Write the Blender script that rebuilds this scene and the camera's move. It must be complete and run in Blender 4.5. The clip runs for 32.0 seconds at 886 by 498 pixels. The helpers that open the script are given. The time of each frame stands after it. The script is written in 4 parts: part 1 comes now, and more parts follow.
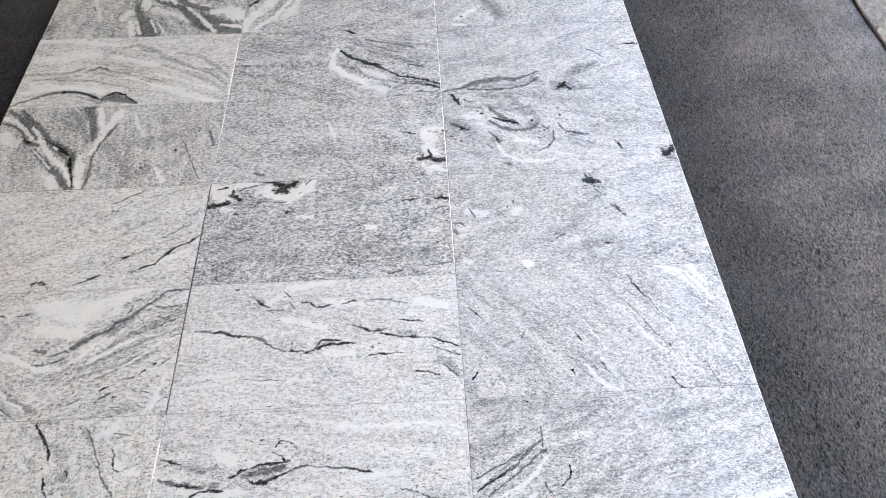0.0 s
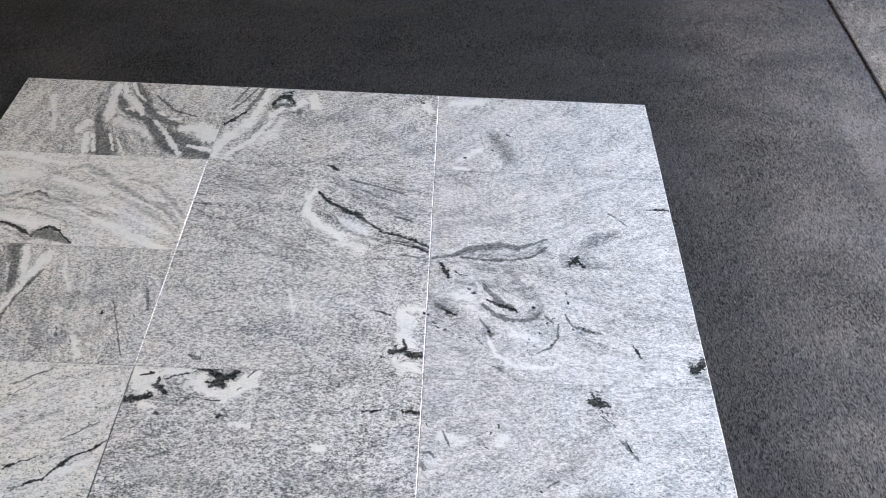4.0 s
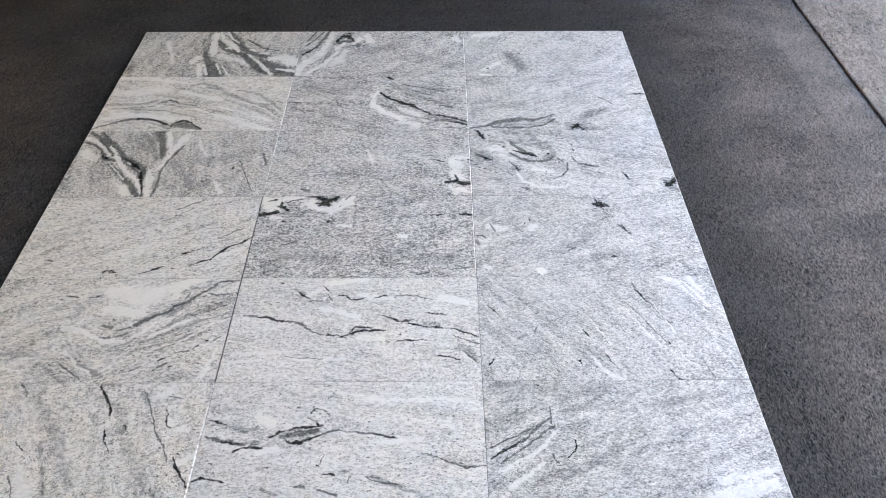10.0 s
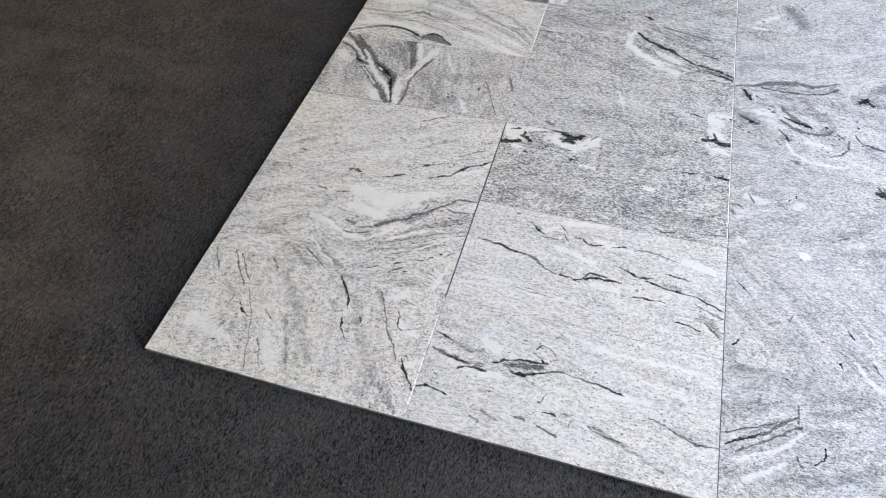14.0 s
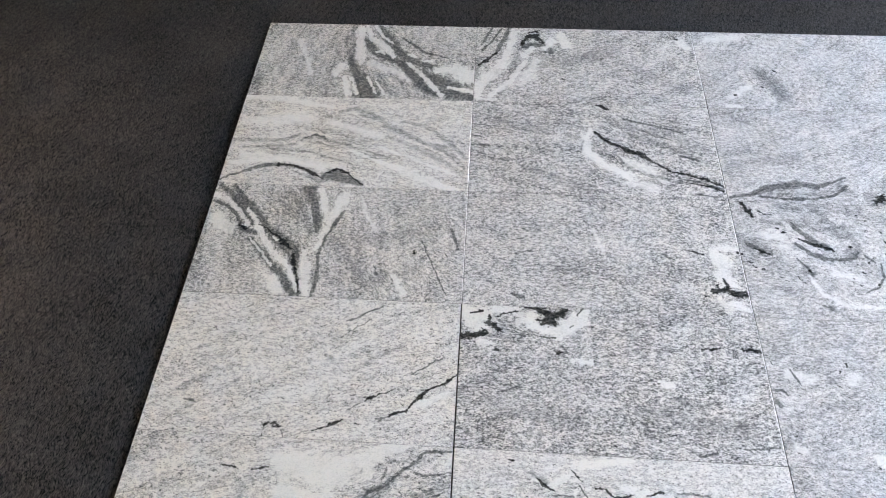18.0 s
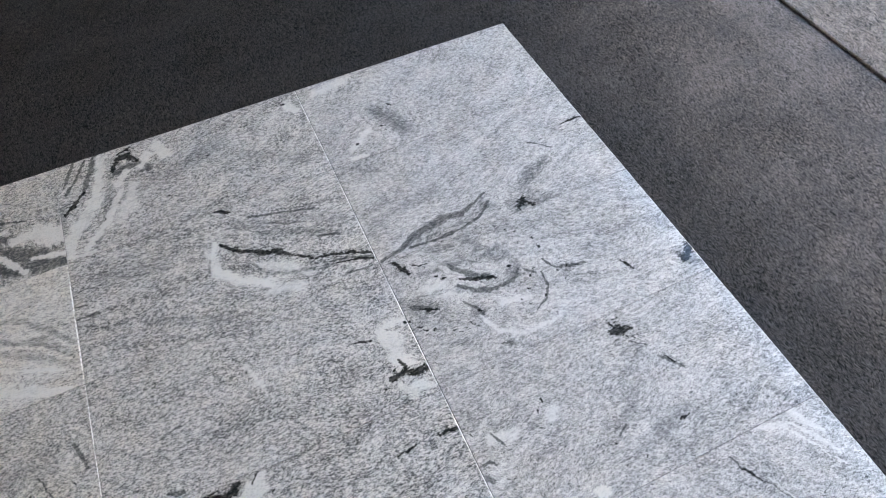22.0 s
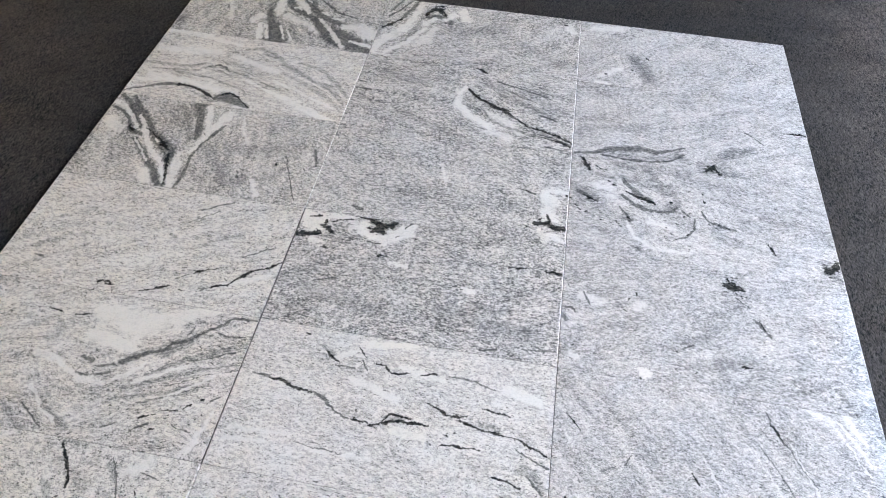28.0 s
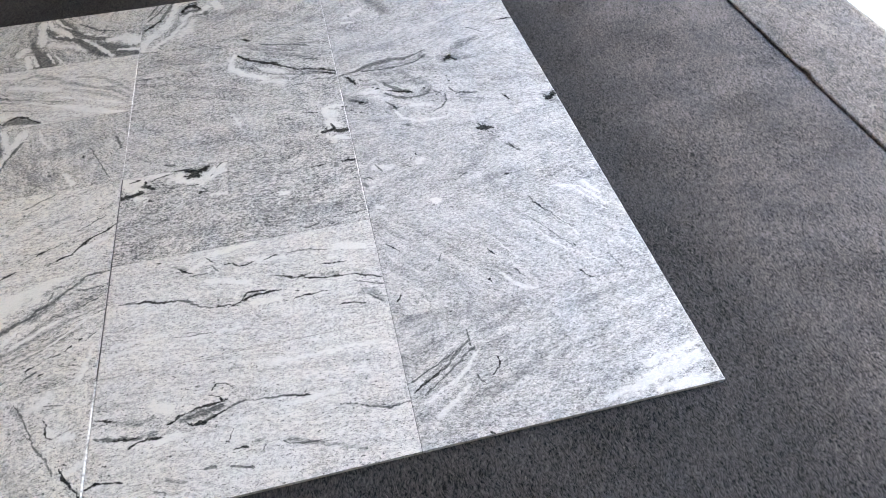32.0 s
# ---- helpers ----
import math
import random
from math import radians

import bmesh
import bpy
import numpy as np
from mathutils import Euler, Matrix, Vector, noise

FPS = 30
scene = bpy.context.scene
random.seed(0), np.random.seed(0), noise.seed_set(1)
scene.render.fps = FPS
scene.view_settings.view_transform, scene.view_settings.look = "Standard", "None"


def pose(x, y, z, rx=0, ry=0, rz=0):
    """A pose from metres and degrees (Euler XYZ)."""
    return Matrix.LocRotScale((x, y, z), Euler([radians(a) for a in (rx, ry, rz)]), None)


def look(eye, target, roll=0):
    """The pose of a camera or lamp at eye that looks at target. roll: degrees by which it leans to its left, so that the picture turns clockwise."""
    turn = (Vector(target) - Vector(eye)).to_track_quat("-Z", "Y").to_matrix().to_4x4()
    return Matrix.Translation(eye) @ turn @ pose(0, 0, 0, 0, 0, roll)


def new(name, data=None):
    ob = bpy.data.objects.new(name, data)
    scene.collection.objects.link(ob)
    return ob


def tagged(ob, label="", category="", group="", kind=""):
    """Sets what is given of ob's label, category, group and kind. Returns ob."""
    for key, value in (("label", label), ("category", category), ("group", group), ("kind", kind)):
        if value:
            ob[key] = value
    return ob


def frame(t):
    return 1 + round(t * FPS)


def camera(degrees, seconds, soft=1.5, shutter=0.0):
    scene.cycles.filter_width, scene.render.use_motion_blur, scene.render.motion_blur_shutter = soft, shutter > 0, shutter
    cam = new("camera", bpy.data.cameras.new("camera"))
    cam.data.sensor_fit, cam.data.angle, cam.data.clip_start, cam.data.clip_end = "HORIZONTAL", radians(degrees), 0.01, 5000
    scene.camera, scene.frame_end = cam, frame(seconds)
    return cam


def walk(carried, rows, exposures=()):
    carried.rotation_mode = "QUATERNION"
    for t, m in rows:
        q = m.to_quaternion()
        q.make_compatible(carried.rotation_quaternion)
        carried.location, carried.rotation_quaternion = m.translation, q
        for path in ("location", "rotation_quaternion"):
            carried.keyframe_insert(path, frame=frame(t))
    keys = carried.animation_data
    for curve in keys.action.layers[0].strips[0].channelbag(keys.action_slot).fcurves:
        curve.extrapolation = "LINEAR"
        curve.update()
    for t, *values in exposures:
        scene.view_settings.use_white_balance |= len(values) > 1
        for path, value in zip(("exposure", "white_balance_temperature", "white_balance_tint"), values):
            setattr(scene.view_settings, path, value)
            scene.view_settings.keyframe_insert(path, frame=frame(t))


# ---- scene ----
cam = camera(69.5, 32.0, soft=1.05)
PATH = [
    (0, (1.146, -0.18, 1.272), (1.208, 0.947, -0.379), 0.1),
    (0.5, (1.137, -0.122, 1.269), (1.202, 0.999, -0.386), 0.1),
    (1, (1.16, -0.044, 1.261), (1.221, 1.073, -0.396), -0.2),
    (1.5, (1.192, 0.038, 1.256), (1.248, 1.151, -0.405), -0.2),
    (2, (1.228, 0.117, 1.255), (1.276, 1.234, -0.403), -0.4),
    (2.5, (1.271, 0.188, 1.25), (1.312, 1.311, -0.404), 0.1),
    (3, (1.283, 0.252, 1.248), (1.31, 1.388, -0.398), 0.6),
    (3.5, (1.271, 0.302, 1.246), (1.287, 1.472, -0.376), 2.0),
    (4, (1.246, 0.321, 1.254), (1.251, 1.525, -0.343), 2.7),
    (4.5, (1.194, 0.323, 1.273), (1.196, 1.546, -0.309), 2.8),
    (6.5, (1.111, 0.153, 1.267), (1.142, 1.425, -0.275), 1.8),
    (7, (1.112, 0.071, 1.266), (1.139, 1.347, -0.273), 1.4),
    (7.5, (1.081, -0.012, 1.27), (1.107, 1.27, -0.265), 1.4),
    (8, (1.055, -0.111, 1.278), (1.081, 1.178, -0.25), 1.2),
    (8.5, (1.053, -0.182, 1.29), (1.079, 1.122, -0.226), 0.9),
    (9, (1.092, -0.26, 1.286), (1.116, 1.054, -0.222), 0.7),
    (9.5, (1.122, -0.354, 1.29), (1.14, 0.96, -0.218), 0.5),
    (10, (1.123, -0.434, 1.306), (1.134, 0.888, -0.195), 0.1),
    (10.5, (1.092, -0.554, 1.313), (1.105, 0.779, -0.178), 0.2),
    (11, (1.089, -0.668, 1.321), (1.101, 0.686, -0.15), -0.1),
    (11.5, (1.083, -0.743, 1.318), (1.096, 0.62, -0.145), 0.0),
    (12, (1.056, -0.777, 1.294), (1.035, 0.591, -0.164), -0.4),
    (12.5, (1.029, -0.735, 1.272), (0.873, 0.579, -0.228), -0.4),
    (13, (0.946, -0.655, 1.249), (0.626, 0.553, -0.313), -2.2),
    (13.5, (0.921, -0.579, 1.243), (0.54, 0.596, -0.33), -2.8),
    (14, (0.885, -0.449, 1.25), (0.472, 0.687, -0.343), -4.2),
    (14.5, (0.855, -0.354, 1.234), (0.44, 0.783, -0.358), -4.6),
    (16.5, (0.752, 0.012, 1.202), (0.43, 1.112, -0.437), -5.3),
    (17, (0.714, 0.112, 1.213), (0.417, 1.199, -0.439), -6.2),
    (17.5, (0.671, 0.2, 1.215), (0.46, 1.284, -0.452), -4.8),
    (18, (0.64, 0.266, 1.214), (0.529, 1.358, -0.458), -2.5),
    (18.5, (0.614, 0.325, 1.215), (0.606, 1.437, -0.448), -1.0),
    (19, (0.616, 0.381, 1.211), (0.771, 1.526, -0.422), 0.2),
    (19.5, (0.692, 0.414, 1.218), (0.942, 1.573, -0.392), -1.5),
    (20, (0.806, 0.433, 1.214), (1.129, 1.586, -0.389), -3.1),
    (20.5, (0.922, 0.46, 1.212), (1.296, 1.577, -0.404), -4.0),
    (21, (1.019, 0.465, 1.19), (1.416, 1.567, -0.431), -4.7),
    (21.5, (1.07, 0.475, 1.17), (1.49, 1.544, -0.467), -3.7),
    (22, (1.065, 0.482, 1.141), (1.49, 1.532, -0.508), -3.4),
    (22.5, (1.021, 0.488, 1.132), (1.448, 1.524, -0.525), -2.6),
    (23, (0.953, 0.482, 1.131), (1.364, 1.523, -0.526), -1.8),
    (23.5, (0.885, 0.481, 1.133), (1.265, 1.516, -0.535), -0.8),
    (24, (0.805, 0.458, 1.135), (1.133, 1.531, -0.52), 0.2),
    (24.5, (0.749, 0.425, 1.151), (1.0, 1.532, -0.495), 0.5),
    (25, (0.719, 0.367, 1.156), (0.908, 1.506, -0.477), 1.2),
    (25.5, (0.709, 0.277, 1.158), (0.836, 1.445, -0.461), 2.3),
    (27.5, (1.006, 0.064, 1.133), (0.858, 1.271, -0.455), 3.1),
    (28, (1.067, -0.01, 1.147), (0.9, 1.199, -0.437), 2.5),
    (28.5, (1.105, -0.099, 1.154), (0.931, 1.123, -0.419), 2.1),
    (29, (1.172, -0.16, 1.151), (1.006, 1.081, -0.409), 2.0),
    (29.5, (1.232, -0.193, 1.149), (1.073, 1.052, -0.408), 2.2),
    (30, (1.28, -0.231, 1.156), (1.117, 1.019, -0.397), 1.4),
    (30.5, (1.28, -0.303, 1.161), (1.143, 0.964, -0.38), -0.6),
    (31, (1.265, -0.405, 1.163), (1.2, 0.888, -0.361), -2.9),
    (31.5, (1.24, -0.453, 1.162), (1.308, 0.838, -0.364), -2.9),
    (32, (1.171, -0.484, 1.151), (1.437, 0.787, -0.37), -2.1),
]
STOPS = {0: 4.4, 1: 4.4, 3: 4.3, 7: 4.22, 9: 4.24, 11: 4.3, 13: 4.4, 17: 4.35, 19: 4.33, 20: 4.2, 21: 4.18, 22: 3.88, 23: 3.94, 24: 4.22, 25: 4.25, 28: 4.28, 32: 4.28}
COOL = {t: 1.0 for t in (11, 13, 19, 20, 21, 22, 23, 24)}
COOL.update({1: 0.5, 3: 0.7, 7: 0.6, 17: 0.9, 24: 0.5})
EXPOSURES = [(t, stop + 0.57, 8750 - 250 * COOL.get(t, 0.3), 9.0 - 1.3 * COOL.get(t, 0.0)) for t, stop in STOPS.items()]
walk(cam, [(t, look(eye, target, roll)) for t, eye, target, roll in PATH], EXPOSURES)

# ---- light: open garage, daylight from the door side ----
SUN_AZ, SUN_EL = radians(200), radians(52)
world = bpy.data.worlds.new("sky")
scene.world = world
world.use_nodes = True
wn = world.node_tree
sky = wn.nodes.new("ShaderNodeTexSky")
sky.sky_type, sky.sun_disc = "NISHITA", False
sky.dust_density, sky.ozone_density = 0.3, 3.6
sky.sun_elevation, sky.sun_rotation = SUN_EL, radians(90) - SUN_AZ
wn.links.new(sky.outputs[0], wn.nodes["Background"].inputs[0])
wn.nodes["Background"].inputs[1].default_value = 0.15
sun = new("sun", bpy.data.lights.new("sun", "SUN"))
sun.data.energy, sun.data.angle, sun.data.color = 5.0, radians(0.5), (1, 0.95, 0.88)
sun_from = Vector((math.cos(SUN_EL) * math.cos(SUN_AZ), math.cos(SUN_EL) * math.sin(SUN_AZ), math.sin(SUN_EL)))
sun.matrix_world = look(sun_from * 20, (0, 0, 0))


# ---- node helpers ----
class Nodes:
    def __init__(self, name, tree=None):
        if tree:
            self.tree = tree
            return
        self.mat = bpy.data.materials.new(name)
        self.mat.use_nodes = True
        self.tree = self.mat.node_tree
        self.bsdf = self.tree.nodes["Principled BSDF"]

    def put(self, kind, *inputs, out=0, **attrs):
        n = self.tree.nodes.new("ShaderNode" + kind)
        for key, value in attrs.items():
            if key == "op":
                n.operation = value
            elif key == "clamp":
                n.use_clamp = value
        for i, v in enumerate(inputs):
            self.set(n.inputs[i], v)
        return n.outputs[out]

    def set(self, socket, v):
        if v is None:
            return
        if isinstance(v, bpy.types.NodeSocket):
            self.tree.links.new(v, socket)
        else:
            socket.default_value = v

    def math(self, op, a, b=None, c=None, clamp=False):
        return self.put("Math", a, b, c, op=op, clamp=clamp)

    def vec(self, op, a, b=None, c=None):
        return self.put("VectorMath", a, b, c, op=op)

    def scaled(self, a, k):
        n = self.tree.nodes.new("ShaderNodeVectorMath")
        n.operation = "SCALE"
        self.set(n.inputs[0], a)
        self.set(n.inputs["Scale"], k)
        return n.outputs[0]

    def dot(self, a, b):
        return self.put("VectorMath", a, b, op="DOT_PRODUCT", out=1)

    def length(self, a):
        return self.put("VectorMath", a, op="LENGTH", out=1)

    def coords(self):
        return self.put("TexCoord", out=3)

    def noise(self, vector, scale, detail=2.0, rough=0.5, colour=False):
        n = self.tree.nodes.new("ShaderNodeTexNoise")
        self.set(n.inputs["Vector"], vector)
        self.set(n.inputs["Scale"], scale)
        self.set(n.inputs["Detail"], detail)
        self.set(n.inputs["Roughness"], rough)
        return n.outputs[1 if colour else 0]

    def ramp(self, v, lo, hi, a=0.0, b=1.0, smooth=True):
        n = self.tree.nodes.new("ShaderNodeMapRange")
        n.interpolation_type = "SMOOTHSTEP" if smooth else "LINEAR"
        for i, x in enumerate((v, lo, hi, a, b)):
            self.set(n.inputs[i], x)
        return n.outputs[0]

    def mix(self, fac, a, b):
        n = self.tree.nodes.new("ShaderNodeMix")
        n.data_type = "RGBA"
        self.set(n.inputs["Factor"], fac)
        for s, v in ((n.inputs[6], a), (n.inputs[7], b)):
            self.set(s, (*v, 1) if isinstance(v, tuple) else v)
        return n.outputs[2]

    def bump(self, height, strength=0.2, distance=0.002):
        n = self.tree.nodes.new("ShaderNodeBump")
        n.inputs["Strength"].default_value, n.inputs["Distance"].default_value = strength, distance
        self.set(n.inputs["Height"], height)
        self.set(self.bsdf.inputs["Normal"], n.outputs[0])

    def finish(self, colour, rough, specular=0.5):
        self.set(self.bsdf.inputs["Base Color"], (*colour, 1) if isinstance(colour, tuple) else colour)
        self.set(self.bsdf.inputs["Roughness"], rough)
        self.set(self.bsdf.inputs["Specular IOR Level"], specular)
        return self.mat


def plaster(name, colour):
    m = Nodes(name)
    p = m.coords()
    n = m.noise(p, 3.0, 5)
    f = m.noise(p, 60.0, 3)
    m.bump(f, 0.2)
    dark = tuple(c * 0.85 for c in colour)
    return m.finish(m.mix(n, dark, colour), 0.8, 0.2)


def concrete(name):
    m = Nodes(name)
    p = m.coords()
    n = m.math("ADD", m.math("MULTIPLY", m.noise(p, 1.3, 6), 0.7), m.math("MULTIPLY", m.noise(p, 90.0, 3), 0.3))
    m.bump(n, 0.2)
    return m.finish(m.mix(m.ramp(n, 0.3, 0.7), (0.42, 0.41, 0.38), (0.62, 0.61, 0.58)), 0.85, 0.3)


def felt(name, light=(0.070, 0.066, 0.067), dark=(0.0025, 0.0022, 0.0023)):
    m = Nodes(name)
    p = m.coords()
    # needle-punched fibres run slantwise in tufts, over soft blotches where the nap was brushed
    curl = m.vec("SUBTRACT", m.noise(p, 22.0, 2, 0.5, True), (0.5, 0.5, 0.5))
    swept = m.vec("MULTIPLY_ADD", curl, (0.022, 0.022, 0.0), p)
    slant = m.put("Mapping", swept, None, (0, 0, radians(-38)), (1.0, 0.42, 1.0))
    cross = m.put("Mapping", swept, None, (0, 0, radians(28)), (1.0, 0.5, 1.0))
    fibre = m.noise(slant, 360.0, 2, 0.7)
    tuft = m.noise(slant, 175.0, 3, 0.7)
    stray = m.noise(cross, 330.0, 2, 0.6)
    blotch = m.noise(p, 4.0, 4, 0.55)
    brushed = m.noise(m.vec("MULTIPLY", p, (3.0, 9.0, 1.0)), 1.0, 3, 0.5)
    v = m.math("MULTIPLY_ADD", m.math("SUBTRACT", fibre, 0.5), 1.1, 0.33)
    v = m.math("MULTIPLY_ADD", m.math("SUBTRACT", tuft, 0.5), 0.95, v)
    v = m.math("MULTIPLY_ADD", m.math("SUBTRACT", stray, 0.5), 0.8, v)
    v = m.math("MULTIPLY_ADD", m.math("SUBTRACT", m.noise(slant, 70.0, 3, 0.7), 0.5), 0.5, v)
    v = m.math("MULTIPLY_ADD", m.math("SUBTRACT", blotch, 0.5), 0.35, v)
    v = m.math("MULTIPLY_ADD", m.math("SUBTRACT", brushed, 0.5), 0.2, v)
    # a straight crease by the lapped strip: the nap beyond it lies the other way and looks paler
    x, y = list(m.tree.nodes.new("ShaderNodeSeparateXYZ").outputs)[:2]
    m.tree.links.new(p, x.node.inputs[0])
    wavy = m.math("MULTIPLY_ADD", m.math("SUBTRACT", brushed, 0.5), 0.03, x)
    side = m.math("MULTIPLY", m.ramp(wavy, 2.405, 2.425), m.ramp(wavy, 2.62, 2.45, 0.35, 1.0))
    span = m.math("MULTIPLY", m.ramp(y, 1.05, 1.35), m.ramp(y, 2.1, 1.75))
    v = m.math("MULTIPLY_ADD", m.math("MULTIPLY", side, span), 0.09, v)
    m.bump(m.math("ADD", fibre, tuft), 0.35, 0.002)
    # browner felt near the door and far left, brighter light painted into it
    lit_left = m.math("MULTIPLY", m.ramp(wavy, 0.05, -0.75, 0.1, 1.0), m.ramp(y, 2.1, 1.2))
    lit_zone = m.math("MAXIMUM", m.ramp(wavy, 1.8, 2.25), lit_left)
    lit_zone = m.math("MULTIPLY", lit_zone, m.ramp(m.noise(p, 7.0, 4, 0.6), 0.3, 0.62, 0.45, 1.0))
    fibres = m.mix(lit_zone, light, tuple(c * k for c, k in zip(light, (2.62, 2.34, 2.10))))
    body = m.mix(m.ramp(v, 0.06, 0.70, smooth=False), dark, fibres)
    # a few pale lint hairs
    lint = m.ramp(m.noise(m.vec("ADD", cross, (3.0, 7.0, 0.0)), 170.0, 1, 0.5), 0.76, 0.79, 0.0, 0.5)
    body = m.mix(lint, body, (0.20, 0.185, 0.17))
    # one pale plaster smudge beside the tiles
    smudge = m.length(m.vec("SUBTRACT", m.vec("MULTIPLY", swept, (1.0, 1.0, 0.0)), (-0.335, 0.613, 0.0)))
    body = m.mix(m.ramp(smudge, 0.014, 0.004, 0.0, 0.45), body, (0.16, 0.155, 0.15))
    return m.finish(body, 0.8, 0.15)


PLASTER = plaster("wall_paint", (0.265, 0.235, 0.20))
BOUNCE_PAINT = plaster("bounce_paint", (0.34, 0.30, 0.26))
CEILING = plaster("ceiling_paint", (0.42, 0.38, 0.33))
CONCRETE = concrete("pale_concrete")
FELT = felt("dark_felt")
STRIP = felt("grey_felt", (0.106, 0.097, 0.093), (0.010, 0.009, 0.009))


# ---- mesh helpers ----
def solid(name, bm, material, parent=None):
    me = bpy.data.meshes.new(name)
    bm.to_mesh(me)
    bm.free()
    me.materials.append(material)
    ob = new(name, me)
    if parent:
        ob.parent = parent
    return ob


def block(name, lo, hi, material, bevel=0.0):
    bm = bmesh.new()
    bmesh.ops.create_cube(bm, size=1.0)
    for v in bm.verts:
        v.co = Vector([(l + h) / 2 + c * (h - l) for l, h, c in zip(lo, hi, v.co)])
    if bevel:
        bmesh.ops.bevel(bm, geom=bm.edges[:], offset=bevel, segments=2, affect="EDGES")
    return solid(name, bm, material)


# ---- the setting ----
X0, X1, Y0, Y1, HIGH = -2.2, 3.10, -2.9, 8.0, 2.75
DOOR_Y0, DOOR_Y1, DOOR_H = -1.3, 2.65, 2.25
# unseen opening behind the camera, added to let in fill light
FILL_X0, FILL_X1, FILL_H = 0.0, 0.45, 2.05


def ground():
    bm = bmesh.new()
    bmesh.ops.create_grid(bm, x_segments=8, y_segments=8, size=400)
    ob = solid("ground", bm, CONCRETE)
    ob.location.z = -0.005
    tagged(ob, "pale concrete slab and drive under the felt", "ground", kind="structure")


def wall(name, lo, hi, label):
    tagged(block(name, lo, hi, BOUNCE_PAINT if name == "bounce_wall" else PLASTER), label, "wall", kind="structure")


ground()
W = 0.15
wall("wall_west", (X0 - W, Y0 - W, -0.005), (X0, Y1 + W, HIGH), "plain cream painted wall")
wall("wall_north", (X0, Y1, -0.005), (X1, Y1 + W, HIGH), "plain cream painted wall")
wall("wall_east_far", (X1, DOOR_Y1, -0.005), (X1 + W, Y1 + W, HIGH), "plain cream painted wall beside the open door")
wall("wall_east_near", (X1, Y0 - W, -0.005), (X1 + W, DOOR_Y0, HIGH), "plain cream painted wall beside the open door")
wall("wall_east_header", (X1, DOOR_Y0, DOOR_H), (X1 + W, DOOR_Y1, HIGH), "plain cream painted header over the added fill-light opening over the open door")
wall("wall_south_left", (X0, Y0 - W, -0.005), (FILL_X0, Y0, HIGH), "plain cream painted wall")
wall("wall_south_right", (FILL_X1, Y0 - W, -0.005), (X1, Y0, HIGH), "plain cream painted wall")
wall("wall_south_header", (FILL_X0, Y0 - W, FILL_H), (FILL_X1, Y0, HIGH), "plain cream painted header over the added fill-light opening")
tagged(block("ceiling", (X0 - W, Y0 - W, HIGH), (X1 + W, Y1 + W, HIGH + 0.2), CEILING), "plain white painted ceiling", "ceiling", kind="structure")
# unseen wall, added so sunlight bouncing off it warms the felt
wall("bounce_wall", (9.0, -16.0, -0.005), (9.2, 18.0, 3.2), "plain unseen sunlit wall added to bounce warm light")

SEAM = 2.590


def sheet_mesh(name, y0, y1, lift, edges, base, nx, ny, material, tuck=0.0):
    """A felt sheet; lift(x, y) is its upper surface, edges(y) its two long sides, base(x) its underside."""
    bm = bmesh.new()
    rows = []
    for j in range(ny + 1):
        y = y0 + (y1 - y0) * j / ny
        left, right = edges(y)
        xs = [left + (right - left) * i / nx for i in range(nx + 1)]
        rows.append([bm.verts.new((x, y, lift(x, y))) for x in xs])
    for j in range(ny):
        for i in range(nx):
            bm.faces.new((rows[j][i], rows[j][i + 1], rows[j + 1][i + 1], rows[j + 1][i]))
    border = [e for e in bm.edges if e.is_boundary]
    for v in bmesh.ops.extrude_edge_only(bm, edges=border)["geom"]:
        if isinstance(v, bmesh.types.BMVert):
            v.co.z = base(v.co.x)
            if v.co.x < SEAM + 0.05:
                v.co.x += tuck
    bmesh.ops.recalc_face_normals(bm, faces=bm.faces[:])
    for f in bm.faces:
        f.smooth = abs(f.normal.z) > 0.5
    return solid(name, bm, material)


def wobble(y, k):
    return 0.0022 * noise.noise((y * 2.1, k, 0)) + 0.0011 * noise.noise((y * 9, k, 4))


def main_lift(x, y):
    under = -0.05 < x < 1.88 and -0.05 < y < 1.88
    return -0.0004 if under else -0.0004 + 0.0008 * noise.noise((x * 5, y * 5, 0))


tagged(
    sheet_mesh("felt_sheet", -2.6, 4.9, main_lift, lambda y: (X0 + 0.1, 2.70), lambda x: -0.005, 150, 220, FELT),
    "large dark charcoal felt sheet spread under the stone tiles", "floor mat",
)
PUCKER = 0.881


def side_edges(y):
    pinch = 0.010 * math.exp(-(((y - PUCKER) / 0.022) ** 2))
    return SEAM + wobble(y, 7) + pinch, 2.99 + 0.012 * noise.noise((y * 1.3, 3, 0))


def side_lift(x, y):
    fall = max(0.0, (x - 2.93) / 0.06)
    hump = 0.009 * math.exp(-(((y - PUCKER) / 0.03) ** 2) - ((x - SEAM) / 0.03) ** 2)
    return 0.0023 + 0.0007 * noise.noise((x * 4, y * 4, 2)) + hump - 0.005 * fall * fall


tagged(
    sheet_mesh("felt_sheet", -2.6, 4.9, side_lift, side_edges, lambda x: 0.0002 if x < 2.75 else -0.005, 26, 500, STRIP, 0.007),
    "grey felt strip with a puckered edge, lapped over the large sheet", "floor mat",
)

# ---- the stone tiles: three across, six deep ----
TW, TD = 0.61, 0.305
OVER = ((-0.003, 0.0), (0.0, 0.0), (0.0, 0.004))

# ---- granite: speckled ground with flow bands, and the veins of each tile ----
WHITE, GREY, BLACK = (0.72, 0.70, 0.68), (0.127, 0.128, 0.133), (0.009, 0.010, 0.010)


